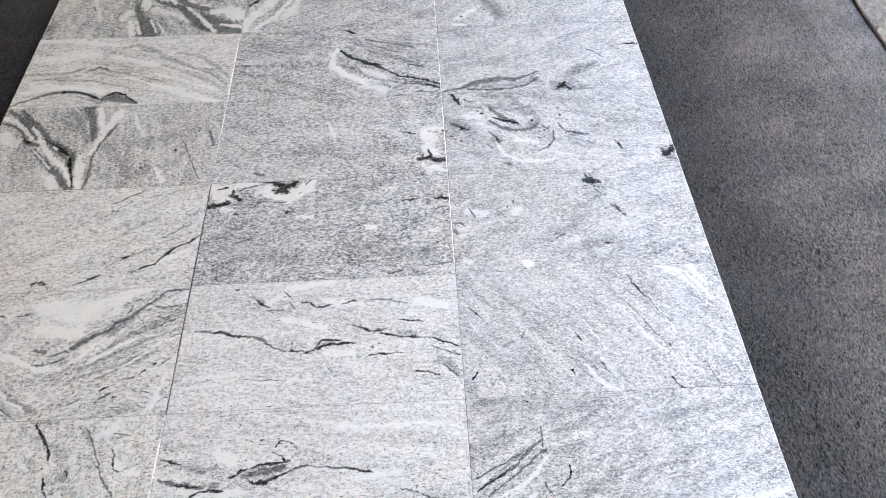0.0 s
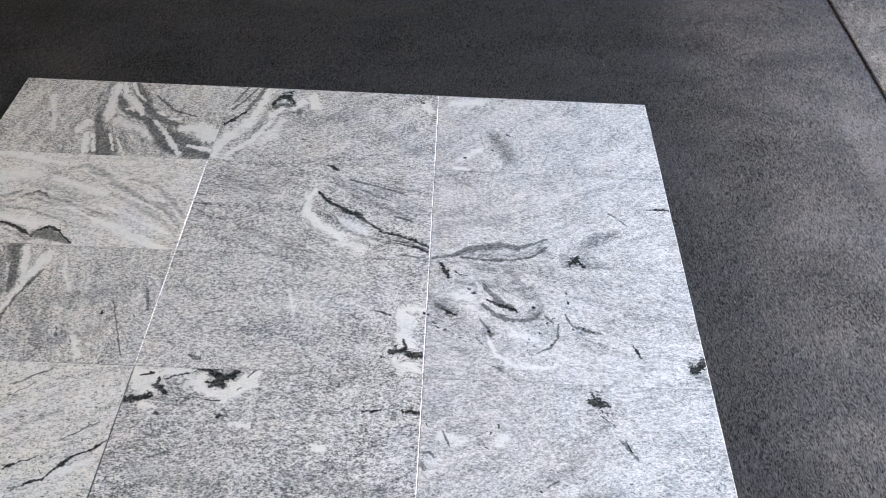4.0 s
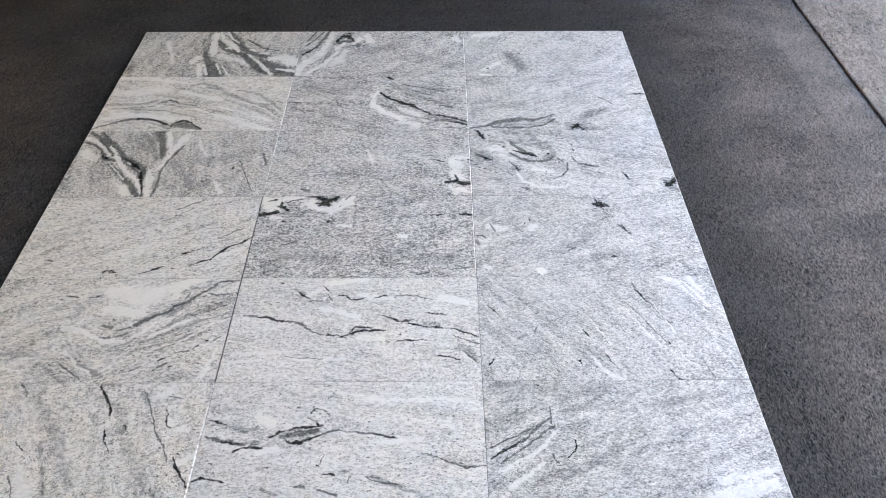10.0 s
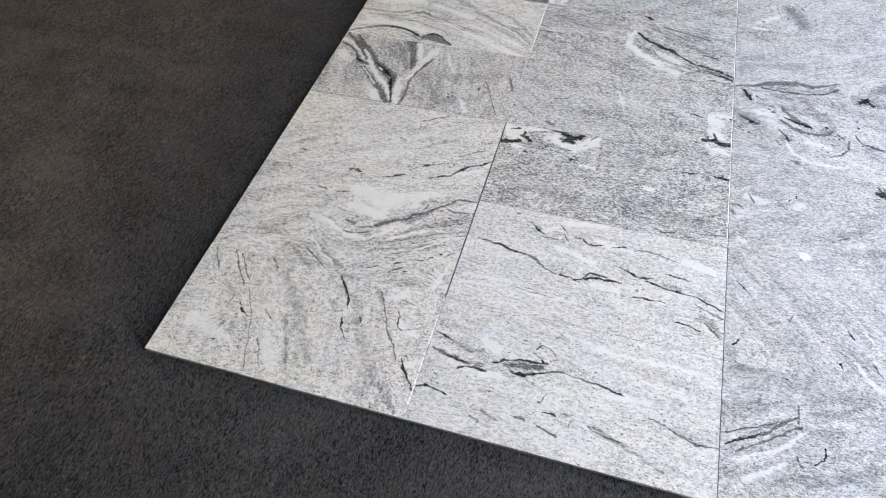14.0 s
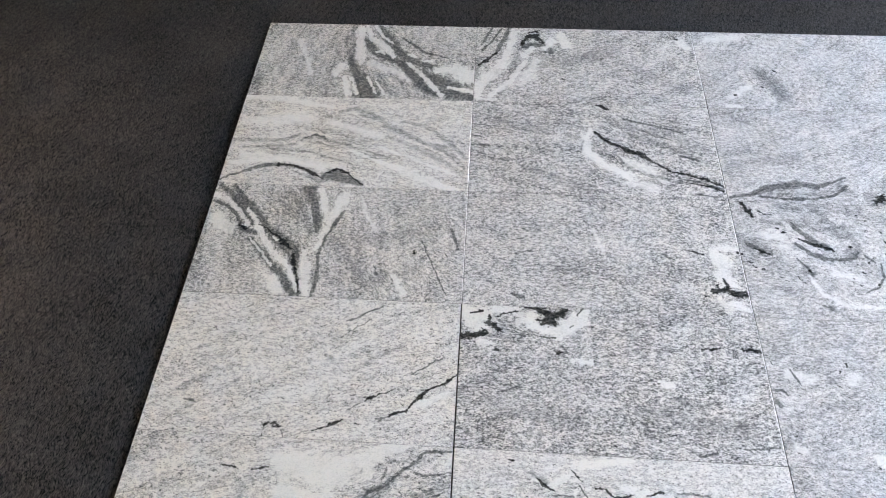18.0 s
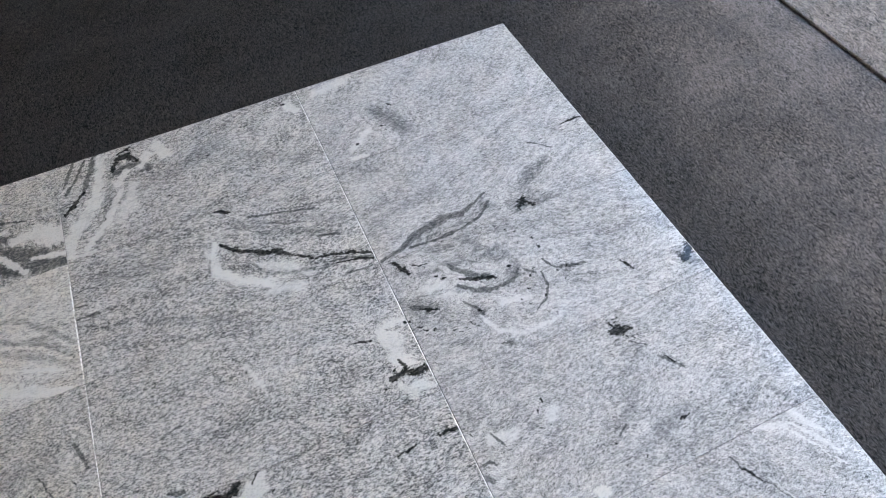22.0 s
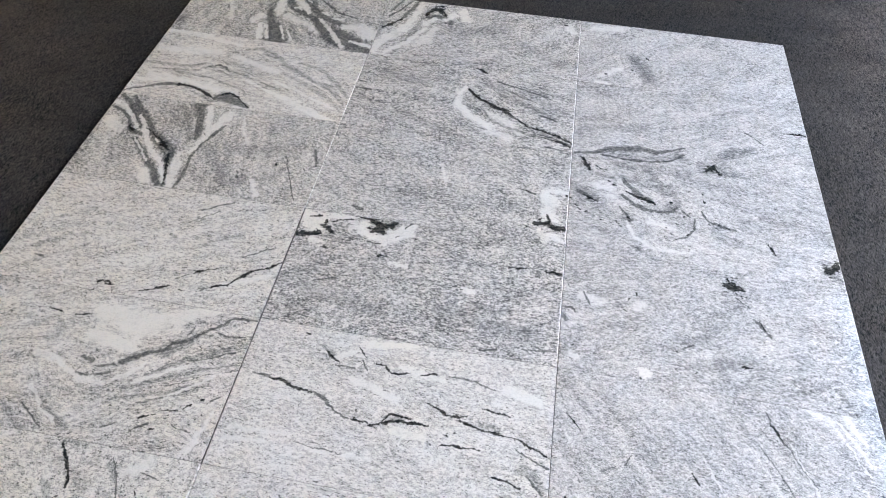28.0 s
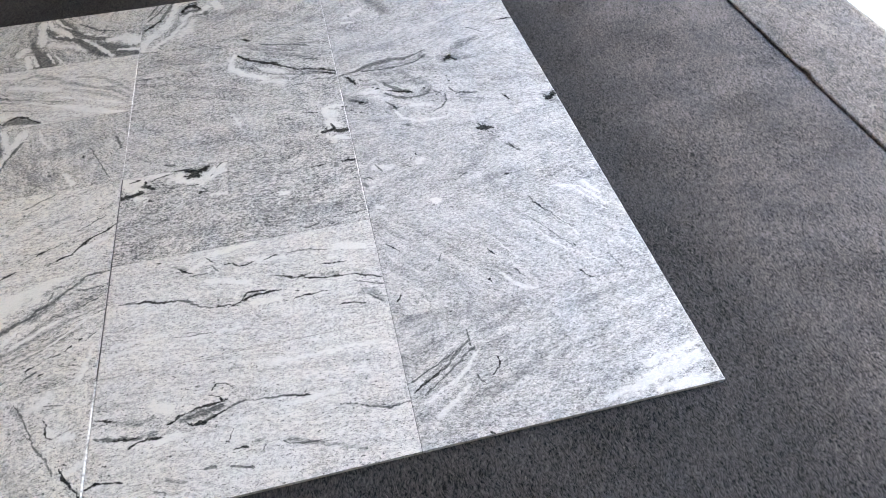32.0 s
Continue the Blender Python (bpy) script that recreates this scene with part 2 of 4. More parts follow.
def stroke_group():
    """Node group for one straight piece of a stroke: the lesser of Best and the distance from it in half-widths."""
    g = bpy.data.node_groups.new("stroke", "ShaderNodeTree")
    for name, kind in (("Point", "Vector"), ("Start", "Vector"), ("Span", "Vector"), ("Along", "Vector"), ("Radius", "Float"), ("Growth", "Float"), ("Best", "Float")):
        g.interface.new_socket(name, in_out="INPUT", socket_type="NodeSocket" + kind)
    g.interface.new_socket("Best", in_out="OUTPUT", socket_type="NodeSocketFloat")
    m = Nodes("stroke", g)
    point, start, span, along, radius, growth, best = list(g.nodes.new("NodeGroupInput").outputs)[:7]
    rel = m.vec("SUBTRACT", point, start)
    h = m.math("MAXIMUM", m.math("MINIMUM", m.dot(rel, along), 1.0), 0.0)
    off = m.length(m.vec("SUBTRACT", rel, m.scaled(span, h)))
    q = m.math("DIVIDE", off, m.math("MULTIPLY_ADD", h, growth, radius))
    end = g.nodes.new("NodeGroupOutput")
    g.links.new(m.math("MINIMUM", best, q), end.inputs[0])
    return g


STROKE = stroke_group()


def vein_field(m, p, strokes):
    """Distance to the nearest stroke in units of its half-width; strokes are lists of (x, y, half-width) in mm."""
    best = 1000.0
    for stroke in strokes:
        for (ax, ay, ar), (bx, by, br) in zip(stroke, stroke[1:]):
            a, d = Vector((ax, ay, 0)) / 1000, Vector((bx - ax, by - ay, 0)) / 1000
            along = d / max(d.length_squared, 1e-9)
            n = m.tree.nodes.new("ShaderNodeGroup")
            n.node_tree = STROKE
            for socket, value in zip(n.inputs, (p, a, d, along, ar / 1000, (br - ar) / 1000, best)):
                m.set(socket, value)
            best = n.outputs[0]
    return best


def granite(seed, tone, flow, bands, curl, speckle, veins, warm=0.0):
    m = Nodes("granite")
    p = m.vec("MULTIPLY", m.coords(), (1.0, 1.0, 0.0))
    here = m.vec("ADD", m.coords(), (seed * 3.7, seed * 1.9, seed * 0.7))
    big = m.vec("SUBTRACT", m.noise(here, 4.5, 2, 0.5, True), (0.5, 0.5, 0.5))
    mid = m.vec("SUBTRACT", m.noise(here, 30.0, 2, 0.5, True), (0.5, 0.5, 0.5))
    fine = m.vec("SUBTRACT", m.noise(here, 115.0, 2, 0.6, True), (0.5, 0.5, 0.5))
    bent = m.vec("MULTIPLY_ADD", big, (curl, curl, 0.0), here)
    bent = m.vec("MULTIPLY_ADD", mid, (0.012, 0.012, 0.0), bent)
    edge = m.vec("MULTIPLY_ADD", mid, (0.010, 0.010, 0.0), p)
    edge = m.vec("MULTIPLY_ADD", fine, (0.009, 0.009, 0.0), edge)
    patch = m.vec("SUBTRACT", m.noise(here, 55.0, 3, 0.6, True), (0.5, 0.5, 0.5))
    patch = m.vec("MULTIPLY_ADD", patch, (0.018, 0.014, 0.0), edge)
    still = m.vec("MULTIPLY_ADD", big, (0.04, 0.04, 0.0), here)
    still = m.put("Mapping", still, None, (0, 0, radians(-flow)), (0.6, 1.15, 0.9))
    lie = m.put("Mapping", bent, None, (0, 0, radians(-flow)), (1.0, 1.0, 1.0))
    band = m.noise(m.vec("MULTIPLY", lie, (5.0, 34.0, 5.0)), 1.0, 5, 0.62)
    streak = m.noise(m.vec("MULTIPLY", lie, (55.0, 210.0, 60.0)), 1.0, 2, 0.6)
    grain = m.noise(still, 480.0, 2, 0.75)
    crystal = m.noise(still, 150.0, 3, 0.8)
    cloud = m.noise(here, 13.0, 3, 0.6)
    fields = {}
    for kind in "FplSKLD":
        strokes = [s for k, s in veins if k == kind]
        if strokes:
            fields[kind] = vein_field(m, patch if kind in "plLF" else edge, strokes)
    v = m.math("MULTIPLY_ADD", m.math("SUBTRACT", band, 0.5), 0.8 * bands, 0.65 + 0.95 * (tone - 0.58))
    v = m.math("MULTIPLY_ADD", m.math("SUBTRACT", streak, 0.5), 0.1 + 0.3 * bands, v)
    # interlocked light and dark grains of two sizes
    # grain weakens as warm drops: the sky's reflected veil, painted into the contrast
    strong = 1.0 if speckle > 0.6 else 0.85 - 0.23 * (1.0 - warm)
    v = m.math("MULTIPLY_ADD", m.ramp(grain, 0.41, 0.59, -0.5, 0.5), 0.56 * strong, v)
    v = m.math("MULTIPLY_ADD", m.ramp(crystal, 0.42, 0.58, -0.5, 0.5), 0.54 * strong, v)
    v = m.math("MULTIPLY_ADD", m.math("SUBTRACT", cloud, 0.5), 0.3, v)
    # thin laminae run alongside the bands and seams
    for kind in "SKD":
        if kind in fields:
            near = m.math("SQRT", fields[kind])
            layer = m.noise(m.put("CombineXYZ", m.math("MULTIPLY", near, 7.0), float(seed), m.math("MULTIPLY", band, 1.5)), 1.0, 3, 0.65)
            weight = m.ramp(near, 3.6, 1.3, 0.0, 1.1 if kind != "D" else 0.7)
            v = m.math("MULTIPLY_ADD", m.math("SUBTRACT", layer, 0.5), weight, v)
    pale = m.mix(m.ramp(m.noise(here, 21.0, 3, 0.6), 0.4, 0.65), WHITE, (0.73, 0.70 - 0.012 * warm, 0.675 - 0.045 * warm))
    # cream shift for the left column, its warmer light put into the stone
    pale = m.mix(0.4 * warm, pale, (0.735, 0.70, 0.645))
    colour = m.mix(m.math("MAXIMUM", m.math("MINIMUM", v, 1.0), 0.0), GREY, pale)
    # dark mica flecks, thicker where the ground is greyer
    fleck = m.noise(still, 250.0, 3, 0.75)
    fleck = m.math("MULTIPLY_ADD", m.math("ADD", band, cloud), -0.22, fleck)
    edge_at = 0.262 + 0.36 * (tone - 0.46)
    fleck = m.ramp(fleck, edge_at + 0.05, edge_at + 0.10, 0.0, 0.8 * strong)
    colour = m.mix(fleck, colour, (0.04, 0.043, 0.045))
    # sparse black grains, clearest on the pale stone
    pepper = m.noise(m.vec("ADD", still, (5.1, 2.3, 0.0)), 230.0, 3, 0.7)
    pepper = m.ramp(m.math("MULTIPLY_ADD", band, -0.12, pepper), 0.545, 0.58, 0.0, 0.85 if tone > 0.6 else 0.7)
    colour = m.mix(pepper, colour, (0.035, 0.038, 0.038))
    swell = m.ramp(m.noise(here, 48.0, 3, 0.6), 0.3, 0.7, 0.5, 1.45)
    ragged = m.math("MULTIPLY_ADD", m.noise(m.vec("MULTIPLY", still, (0.8, 1.0, 1.0)), 240.0, 3, 0.8), 3.4, -1.7)
    torn = m.math("MULTIPLY_ADD", m.noise(m.vec("MULTIPLY", lie, (0.7, 1.3, 1.0)), 75.0, 4, 0.75), 3.6, -1.8)
    broken = m.math("MULTIPLY_ADD", m.math("SUBTRACT", crystal, 0.5), 2.6, ragged)
    wisps = m.math("MULTIPLY_ADD", streak, 1.7, -0.85)
    # layers in order: faint shade, faint pale, pale under-patches, soft grey bands, crisp grey bands, pale bands, dark seams
    for kind, ink, most, lo, hi, rough in (
        ("F", GREY, 0.40, 1.5, 0.1, wisps),
        ("p", (0.73, 0.715, 0.69), 0.68, 1.6, 0.4, torn),
        ("l", (0.73, 0.705, 0.66), 0.9, 1.5, 0.8, torn),
        ("S", (0.085, 0.092, 0.093), 0.88, 1.9, 0.35, wisps),
        ("K", (0.055, 0.060, 0.061), 0.95, 1.75, 0.7, wisps),
        ("L", (0.73, 0.715, 0.685), 0.86, 1.55, 0.75, torn),
        ("D", BLACK, 0.98, 1.3, 0.95, broken),
    ):
        if kind not in fields:
            continue
        q = fields[kind]
        q = m.math("ADD", m.math("MULTIPLY", q, swell) if kind == "D" else q, rough)
        mask = m.math("MULTIPLY", m.ramp(q, lo, hi), most)
        if kind == "D":
            halo = m.ramp(m.math("MULTIPLY_ADD", wisps, 1.3, fields[kind]), 2.6, 0.6, 0.0, 0.28)
            colour = m.mix(halo, colour, (0.10, 0.108, 0.107))
        if kind in "lL":
            mask = m.math("MULTIPLY", mask, m.ramp(grain, 0.30, 0.52, 0.7, 1.0))
            mask = m.math("MULTIPLY", mask, m.ramp(cloud, 0.32, 0.5, 0.8, 1.0))
        if kind == "D":
            mask = m.math("MULTIPLY", mask, m.ramp(crystal, 0.38, 0.62, 1.0, 0.88))
        if kind in "SKF":
            mask = m.math("MULTIPLY", mask, m.ramp(m.math("MULTIPLY_ADD", crystal, 0.5, m.math("MULTIPLY", grain, 0.5)), 0.45, 0.58, 1.0, 0.74 if kind == "K" else 0.5))
        if kind in "SK":
            lamina = m.noise(m.put("CombineXYZ", m.math("MULTIPLY", fields[kind], 3.2), float(seed + 5), m.math("MULTIPLY", streak, 2.0)), 1.0, 2, 0.6)
            mask = m.math("MULTIPLY", mask, m.ramp(lamina, 0.40, 0.58, 1.0, 0.62 if kind == "S" else 0.85))
        if kind == "S":
            mask = m.math("MULTIPLY", mask, m.ramp(streak, 0.42, 0.62, 1.0, 0.65))
        colour = m.mix(mask, colour, ink)
    m.bump(m.math("ADD", m.math("MULTIPLY", grain, 0.6), crystal), 0.03, 0.0004)
    return m.finish(colour, m.ramp(grain, 0.3, 0.7, 0.05, 0.10), 0.31)


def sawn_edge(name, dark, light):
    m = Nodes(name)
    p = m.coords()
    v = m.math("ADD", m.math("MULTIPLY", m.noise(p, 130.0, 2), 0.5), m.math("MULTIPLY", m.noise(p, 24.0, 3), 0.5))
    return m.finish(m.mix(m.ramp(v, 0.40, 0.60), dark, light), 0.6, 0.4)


# the sides' shade is put into this darker sawn-stone colour
SAWN_SHADED = sawn_edge("shaded_granite_side", (0.09, 0.088, 0.085), (0.21, 0.205, 0.20))
ARRIS = sawn_edge("pale_granite_arris", (0.30, 0.30, 0.295), (0.80, 0.79, 0.77))


def tile_object(name, w, d, high, arris, face, right=0.0005, left=0.0):
    """A sawn slab: veined face, sawn sides, a fine arris round the top and a wider pale chamfer along the right edge."""
    bm = bmesh.new()
    corners = ((0, 0), (1, 0), (1, 1), (0, 1))
    low = [bm.verts.new((w if i else left, d * j, 0)) for i, j in corners]
    ledge = high - right * 0.7
    mid = [bm.verts.new((w if i else left, d * j, ledge if i else high - arris * 0.7)) for i, j in corners]
    top = [bm.verts.new((w - right if i else left + arris, d - arris if j else arris, high)) for i, j in corners]
    step = [bm.verts.new((w - right, d * j, ledge)) for j in (0, 1)]
    bm.faces.new(low[::-1])
    bm.faces.new(top)
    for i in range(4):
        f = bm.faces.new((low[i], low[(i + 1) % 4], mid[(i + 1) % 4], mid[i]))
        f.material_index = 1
    bm.faces.new((mid[0], mid[1], step[0], top[1], top[0]))
    bm.faces.new((mid[2], mid[3], top[3], top[2], step[1]))
    bm.faces.new((mid[3], mid[0], top[0], top[3]))
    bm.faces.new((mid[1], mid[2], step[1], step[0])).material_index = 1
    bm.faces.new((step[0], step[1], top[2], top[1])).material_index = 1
    bmesh.ops.recalc_face_normals(bm, faces=bm.faces[:])
    ob = solid(name, bm, face)
    ob.data.materials.append(SAWN_SHADED)
    # the chamfer fills the ledge, a hair clear of it
    cm = bmesh.new()
    e = 0.00002
    ends = [[cm.verts.new(p) for p in ((w - right + e, y, ledge + e), (w, y, ledge + e), (w - right + e, y, high))] for y in (arris, d - arris)]
    cm.faces.new(ends[0])
    cm.faces.new(ends[1][::-1])
    for i in range(3):
        cm.faces.new((ends[0][i], ends[1][i], ends[1][(i + 1) % 3], ends[0][(i + 1) % 3]))
    bmesh.ops.recalc_face_normals(cm, faces=cm.faces[:])
    tagged(solid("chamfer", cm, ARRIS, ob), "pale chipped chamfer along the edge")
    return ob


def stone_tile(col, row, label, tone, flow, bands, curl, speckle, lift, arris, *veins):
    """One tile; columns run from x = 0, rows from the far side. lift: how far it sits proud of its neighbours; arris: width of
    the pale chamfer along its right edge; both in mm."""
    high = 0.0098 + lift / 1000
    # per-column tone and warmth put the left side's light into the stone colour
    material = granite(col * 6 + row + 1, tone + (0.04, 0.02, 0.0)[col], flow, bands, curl, speckle, veins, (1.0, 0.35, 0.0)[col])
    # the outer columns are a few millimetres over size
    short = 0.0018 if col == 0 and row in (3, 4) else 0.0
    tile = tile_object("granite_tile", TW - 0.0011 - short + OVER[col][1], TD - 0.0006, high, 0.0004, material, arris / 1000, OVER[col][0])
    tile.location = (col * TW + 0.0003, (5 - row) * TD + 0.0003, 0.0)
    return tagged(tile, label, "tile", "stone tiles laid out on felt")


stone_tile(
    0, 0, "mid grey granite tile with folded dark and white bands", 0.5, 82, 1.0, 0.05, 0.58, -0.3, 0.4,
    ("K", [(261, 151, 8.3), (280, 102, 11.9), (308, 49, 26.4), (324, 11, 33.6)]),
    ("S", [(251, 307, 8.5), (255, 234, 14.7), (259, 147, 13.4)]),
    ("L", [(274, 276, 14.7), (279, 208, 11.9), (291, 142, 8.9)]),
    ("L", [(225, 96, 10.4), (239, 122, 11.9)]),
    ("L", [(272, 77, 4.5), (293, 16, 4.5)]),
    ("L", [(254, 84, 5.9), (271, 15, 8.4)]),
    ("K", [(285, 263, 4.8), (299, 228, 11.8), (319, 192, 10.2), (349, 168, 11.9), (387, 150, 8.5)]),
    ("K", [(325, 297, 6.8), (349, 255, 17.6), (389, 187, 11.9), (440, 150, 14.4), (508, 121, 6.8)]),
    ("L", [(287, 300, 6.3), (309, 242, 7.4), (348, 214, 10.5), (378, 169, 5.9)]),
    ("L", [(313, 297, 4.5), (342, 251, 4.5), (370, 225, 3)]),
    ("L", [(331, 186, 3.7), (342, 193, 4.5), (351, 179, 4.2)]),
    ("K", [(283, 296, 2.5), (294, 258, 5.4), (311, 226, 3.6)]),
    ("K", [(390, 150, 8.5), (434, 121, 13.6), (491, 80, 20.4), (547, 54, 15.3), (604, 63, 6.8)]),
    ("K", [(420, 114, 8.5), (470, 56, 15.3), (512, 21, 11.9)]),
    ("K", [(519, 34, 15.3), (560, 22, 21.6), (605, 14, 10.2)]),
    ("L", [(419, 146, 3.7), (462, 100, 6.3), (502, 46, 5.9), (521, 18, 6.3)]),
    ("L", [(505, 118, 10.3), (555, 119, 18.9), (599, 94, 29.4)]),
    ("L", [(543, 49, 4.5), (606, 34, 7.4)]),
    ("L", [(421, 178, 4.5), (441, 169, 5.3)]),
    ("L", [(462, 153, 3), (488, 152, 4.5)]),
    ("S", [(343, 88, 9.6), (370, 44, 14.4), (402, 12, 6.8)]),
    ("L", [(342, 68, 3), (367, 17, 4.2)]),
    ("L", [(317, 83, 3), (346, 16, 3)]),
    ("K", [(398, 248, 2.9), (461, 190, 3.6), (535, 167, 2)]),
    ("p", [(100, 232, 8.8), (131, 164, 6.6)]),
    ("p", [(140, 148, 6.6), (154, 89, 6.6)]),
    ("F", [(62, 138, 5.7), (77, 80, 4.2)]),
    ("F", [(8, 89, 8), (26, 29, 8)]),
    ("F", [(197, 241, 8.5), (227, 151, 7.1)]),
    ("p", [(312, 139, 11), (391, 108, 13.2), (435, 71, 7.8)]),
)
stone_tile(
    0, 1, "pale granite tile with grey arching bands", 0.69, -14, 1.1, 0.1, 0.58, 0.5, 2.2,
    ("S", [(-22, 144, 3.4), (64, 142, 5.4), (137, 146, 3.6), (167, 166, 3.4)]),
    ("S", [(180, 149, 3.4), (210, 163, 5.1), (262, 144, 4.4), (326, 125, 4.4), (403, 96, 2.4)]),
    ("S", [(104, 115, 4.8), (203, 109, 3.1), (292, 81, 3.4)]),
    ("S", [(31, 117, 2.5), (91, 123, 2.2), (163, 133, 2.5)]),
    ("K", [(185, 156, 1.2), (212, 166, 2.5), (235, 156, 2.4)]),
    ("S", [(259, 249, 3.4), (304, 265, 6.8), (351, 243, 6.8), (388, 211, 4.8)]),
    ("S", [(386, 208, 6.8), (426, 187, 8.5), (491, 151, 4.8), (543, 127, 5.1), (590, 79, 4.8)]),
    ("S", [(425, 222, 2.9), (491, 210, 5.1), (556, 153, 7.2), (599, 102, 3.6)]),
    ("S", [(318, 246, 5.1), (374, 226, 7.2)]),
    ("S", [(504, 151, 2.4), (549, 136, 4.2), (595, 71, 2.4)]),
    ("F", [(394, 167, 8.5), (491, 124, 8.5), (579, 62, 8)]),
    ("L", [(378, 87, 4.5), (441, 60, 8.9), (516, 26, 11.9), (580, 0, 5.9)]),
    ("L", [(383, 129, 3), (466, 97, 3.1), (579, 47, 2.5)]),
    ("L", [(308, 116, 3), (404, 73, 3.1)]),
    ("p", [(15, 210, 9.9), (177, 223, 21)]),
    ("L", [(11, 301, 10.5), (130, 290, 8.9), (238, 265, 5.9)]),
    ("p", [(36, 93, 10.9), (157, 85, 8.8), (294, 57, 10.9)]),
    ("p", [(243, 214, 10.9), (374, 169, 12.4)]),
    ("K", [(-1, 11, 2.4), (46, 36, 3.1), (95, 58, 4.8), (134, 64, 4.2)]),
    ("D", [(134, 64, 3.2), (178, 62, 3.9), (223, 41, 3.7), (256, 22, 1.4)]),
    ("K", [(256, 31, 6), (283, 35, 15.3), (321, 22, 9.6), (350, 7, 5.1)]),
    ("D", [(259, 42, 1.7), (282, 54, 2.5), (313, 42, 2.2), (352, 7, 1)]),
    ("S", [(175, 43, 2.7), (249, 14, 4.8)]),
    ("L", [(17, 65, 7.3), (75, 75, 5.9), (158, 79, 5.9), (245, 56, 8.4)]),
)
stone_tile(
    0, 2, "grey granite tile with a dark and white V-shaped fold", 0.51, 97, 0.8, 0.06, 0.58, 0.4, 1.5,
    ("S", [(180, 287, 10.8), (206, 248, 13.6), (234, 202, 8.4), (253, 166, 6.8)]),
    ("F", [(155, 276, 9), (203, 214, 11.3)]),
    ("K", [(226, 293, 15.3), (246, 249, 9.6), (260, 206, 8.5), (265, 171, 3.6)]),
    ("L", [(318, 280, 11.9), (300, 230, 9.5), (286, 188, 6.3), (277, 143, 4.2), (269, 122, 3.1)]),
    ("L", [(259, 291, 8.4), (271, 246, 7.4), (283, 209, 4.2)]),
    ("L", [(246, 115, 6.3), (253, 77, 9.5), (261, 40, 10.5), (269, 4, 8.4)]),
    ("K", [(322, 232, 2.7), (302, 193, 4.4), (289, 161, 3.1), (280, 123, 3.1), (285, 60, 4.1), (280, 2, 4.8)]),
    ("K", [(8, 297, 4.8), (42, 271, 7.2), (77, 231, 7.2), (112, 186, 4.8)]),
    ("K", [(43, 295, 4.8), (72, 260, 8.5), (112, 219, 10.2), (146, 181, 6), (172, 158, 6)]),
    ("K", [(1, 250, 2.4), (43, 235, 5.1), (70, 208, 3.1), (84, 177, 3.6)]),
    ("L", [(2, 269, 6.7), (39, 253, 4.7), (74, 218, 3.8), (102, 181, 3.8)]),
    ("L", [(94, 229, 3.6), (125, 178, 6.5), (153, 139, 4.6), (173, 111, 6.5), (215, 76, 6.7), (246, 16, 3.6)]),
    ("l", [(23, 196, 14.9), (57, 170, 14.9)]),
    ("K", [(85, 174, 4.8), (122, 162, 5.5), (154, 167, 4.8)]),
    ("K", [(114, 144, 4.8), (158, 100, 7.2), (196, 61, 7.2), (227, 21, 7.2), (240, 1, 6)]),
    ("K", [(165, 163, 12), (196, 135, 15.3), (221, 113, 13.6), (237, 67, 7.2), (251, 6, 4.1)]),
    ("D", [(171, 162, 1.7), (196, 135, 4.9), (215, 120, 2.1)]),
    ("D", [(222, 104, 2.2), (236, 67, 2.6), (251, 12, 1.7)]),
    ("D", [(83, 195, 1), (82, 180, 1.7), (98, 171, 1.7)]),
    ("D", [(127, 184, 0.9), (147, 176, 2.5), (165, 163, 2.4)]),
    ("L", [(169, 154, 2.3), (177, 143, 2.3)]),
    ("L", [(113, 147, 2.5), (140, 118, 3.1), (178, 76, 3)]),
    ("L", [(242, 106, 2.7), (248, 84, 1.7)]),
    ("l", [(188, 39, 13), (202, 14, 13)]),
    ("K", [(576, 192, 3.4), (587, 162, 3.1), (591, 138, 2.7)]),
    ("D", [(495, 128, 1.4), (497, 122, 2.8)]),
    ("D", [(567, 123, 1.1), (569, 117, 1.1)]),
    ("K", [(509, 159, 1.1), (542, 86, 1.3), (574, 17, 1.1)]),
    ("K", [(409, 86, 1.4), (420, 63, 2.4)]),
    ("p", [(371, 232, 7.6), (387, 201, 3.7), (401, 183, 5.3)]),
    ("L", [(453, 63, 4.2), (481, 18, 5.3)]),
    ("p", [(357, 277, 3.3), (381, 209, 3.3)]),
    ("F", [(311, 145, 25.5), (394, 45, 18), (503, 79, 16)]),
    ("F", [(367, 150, 16), (526, 182, 28)]),
)
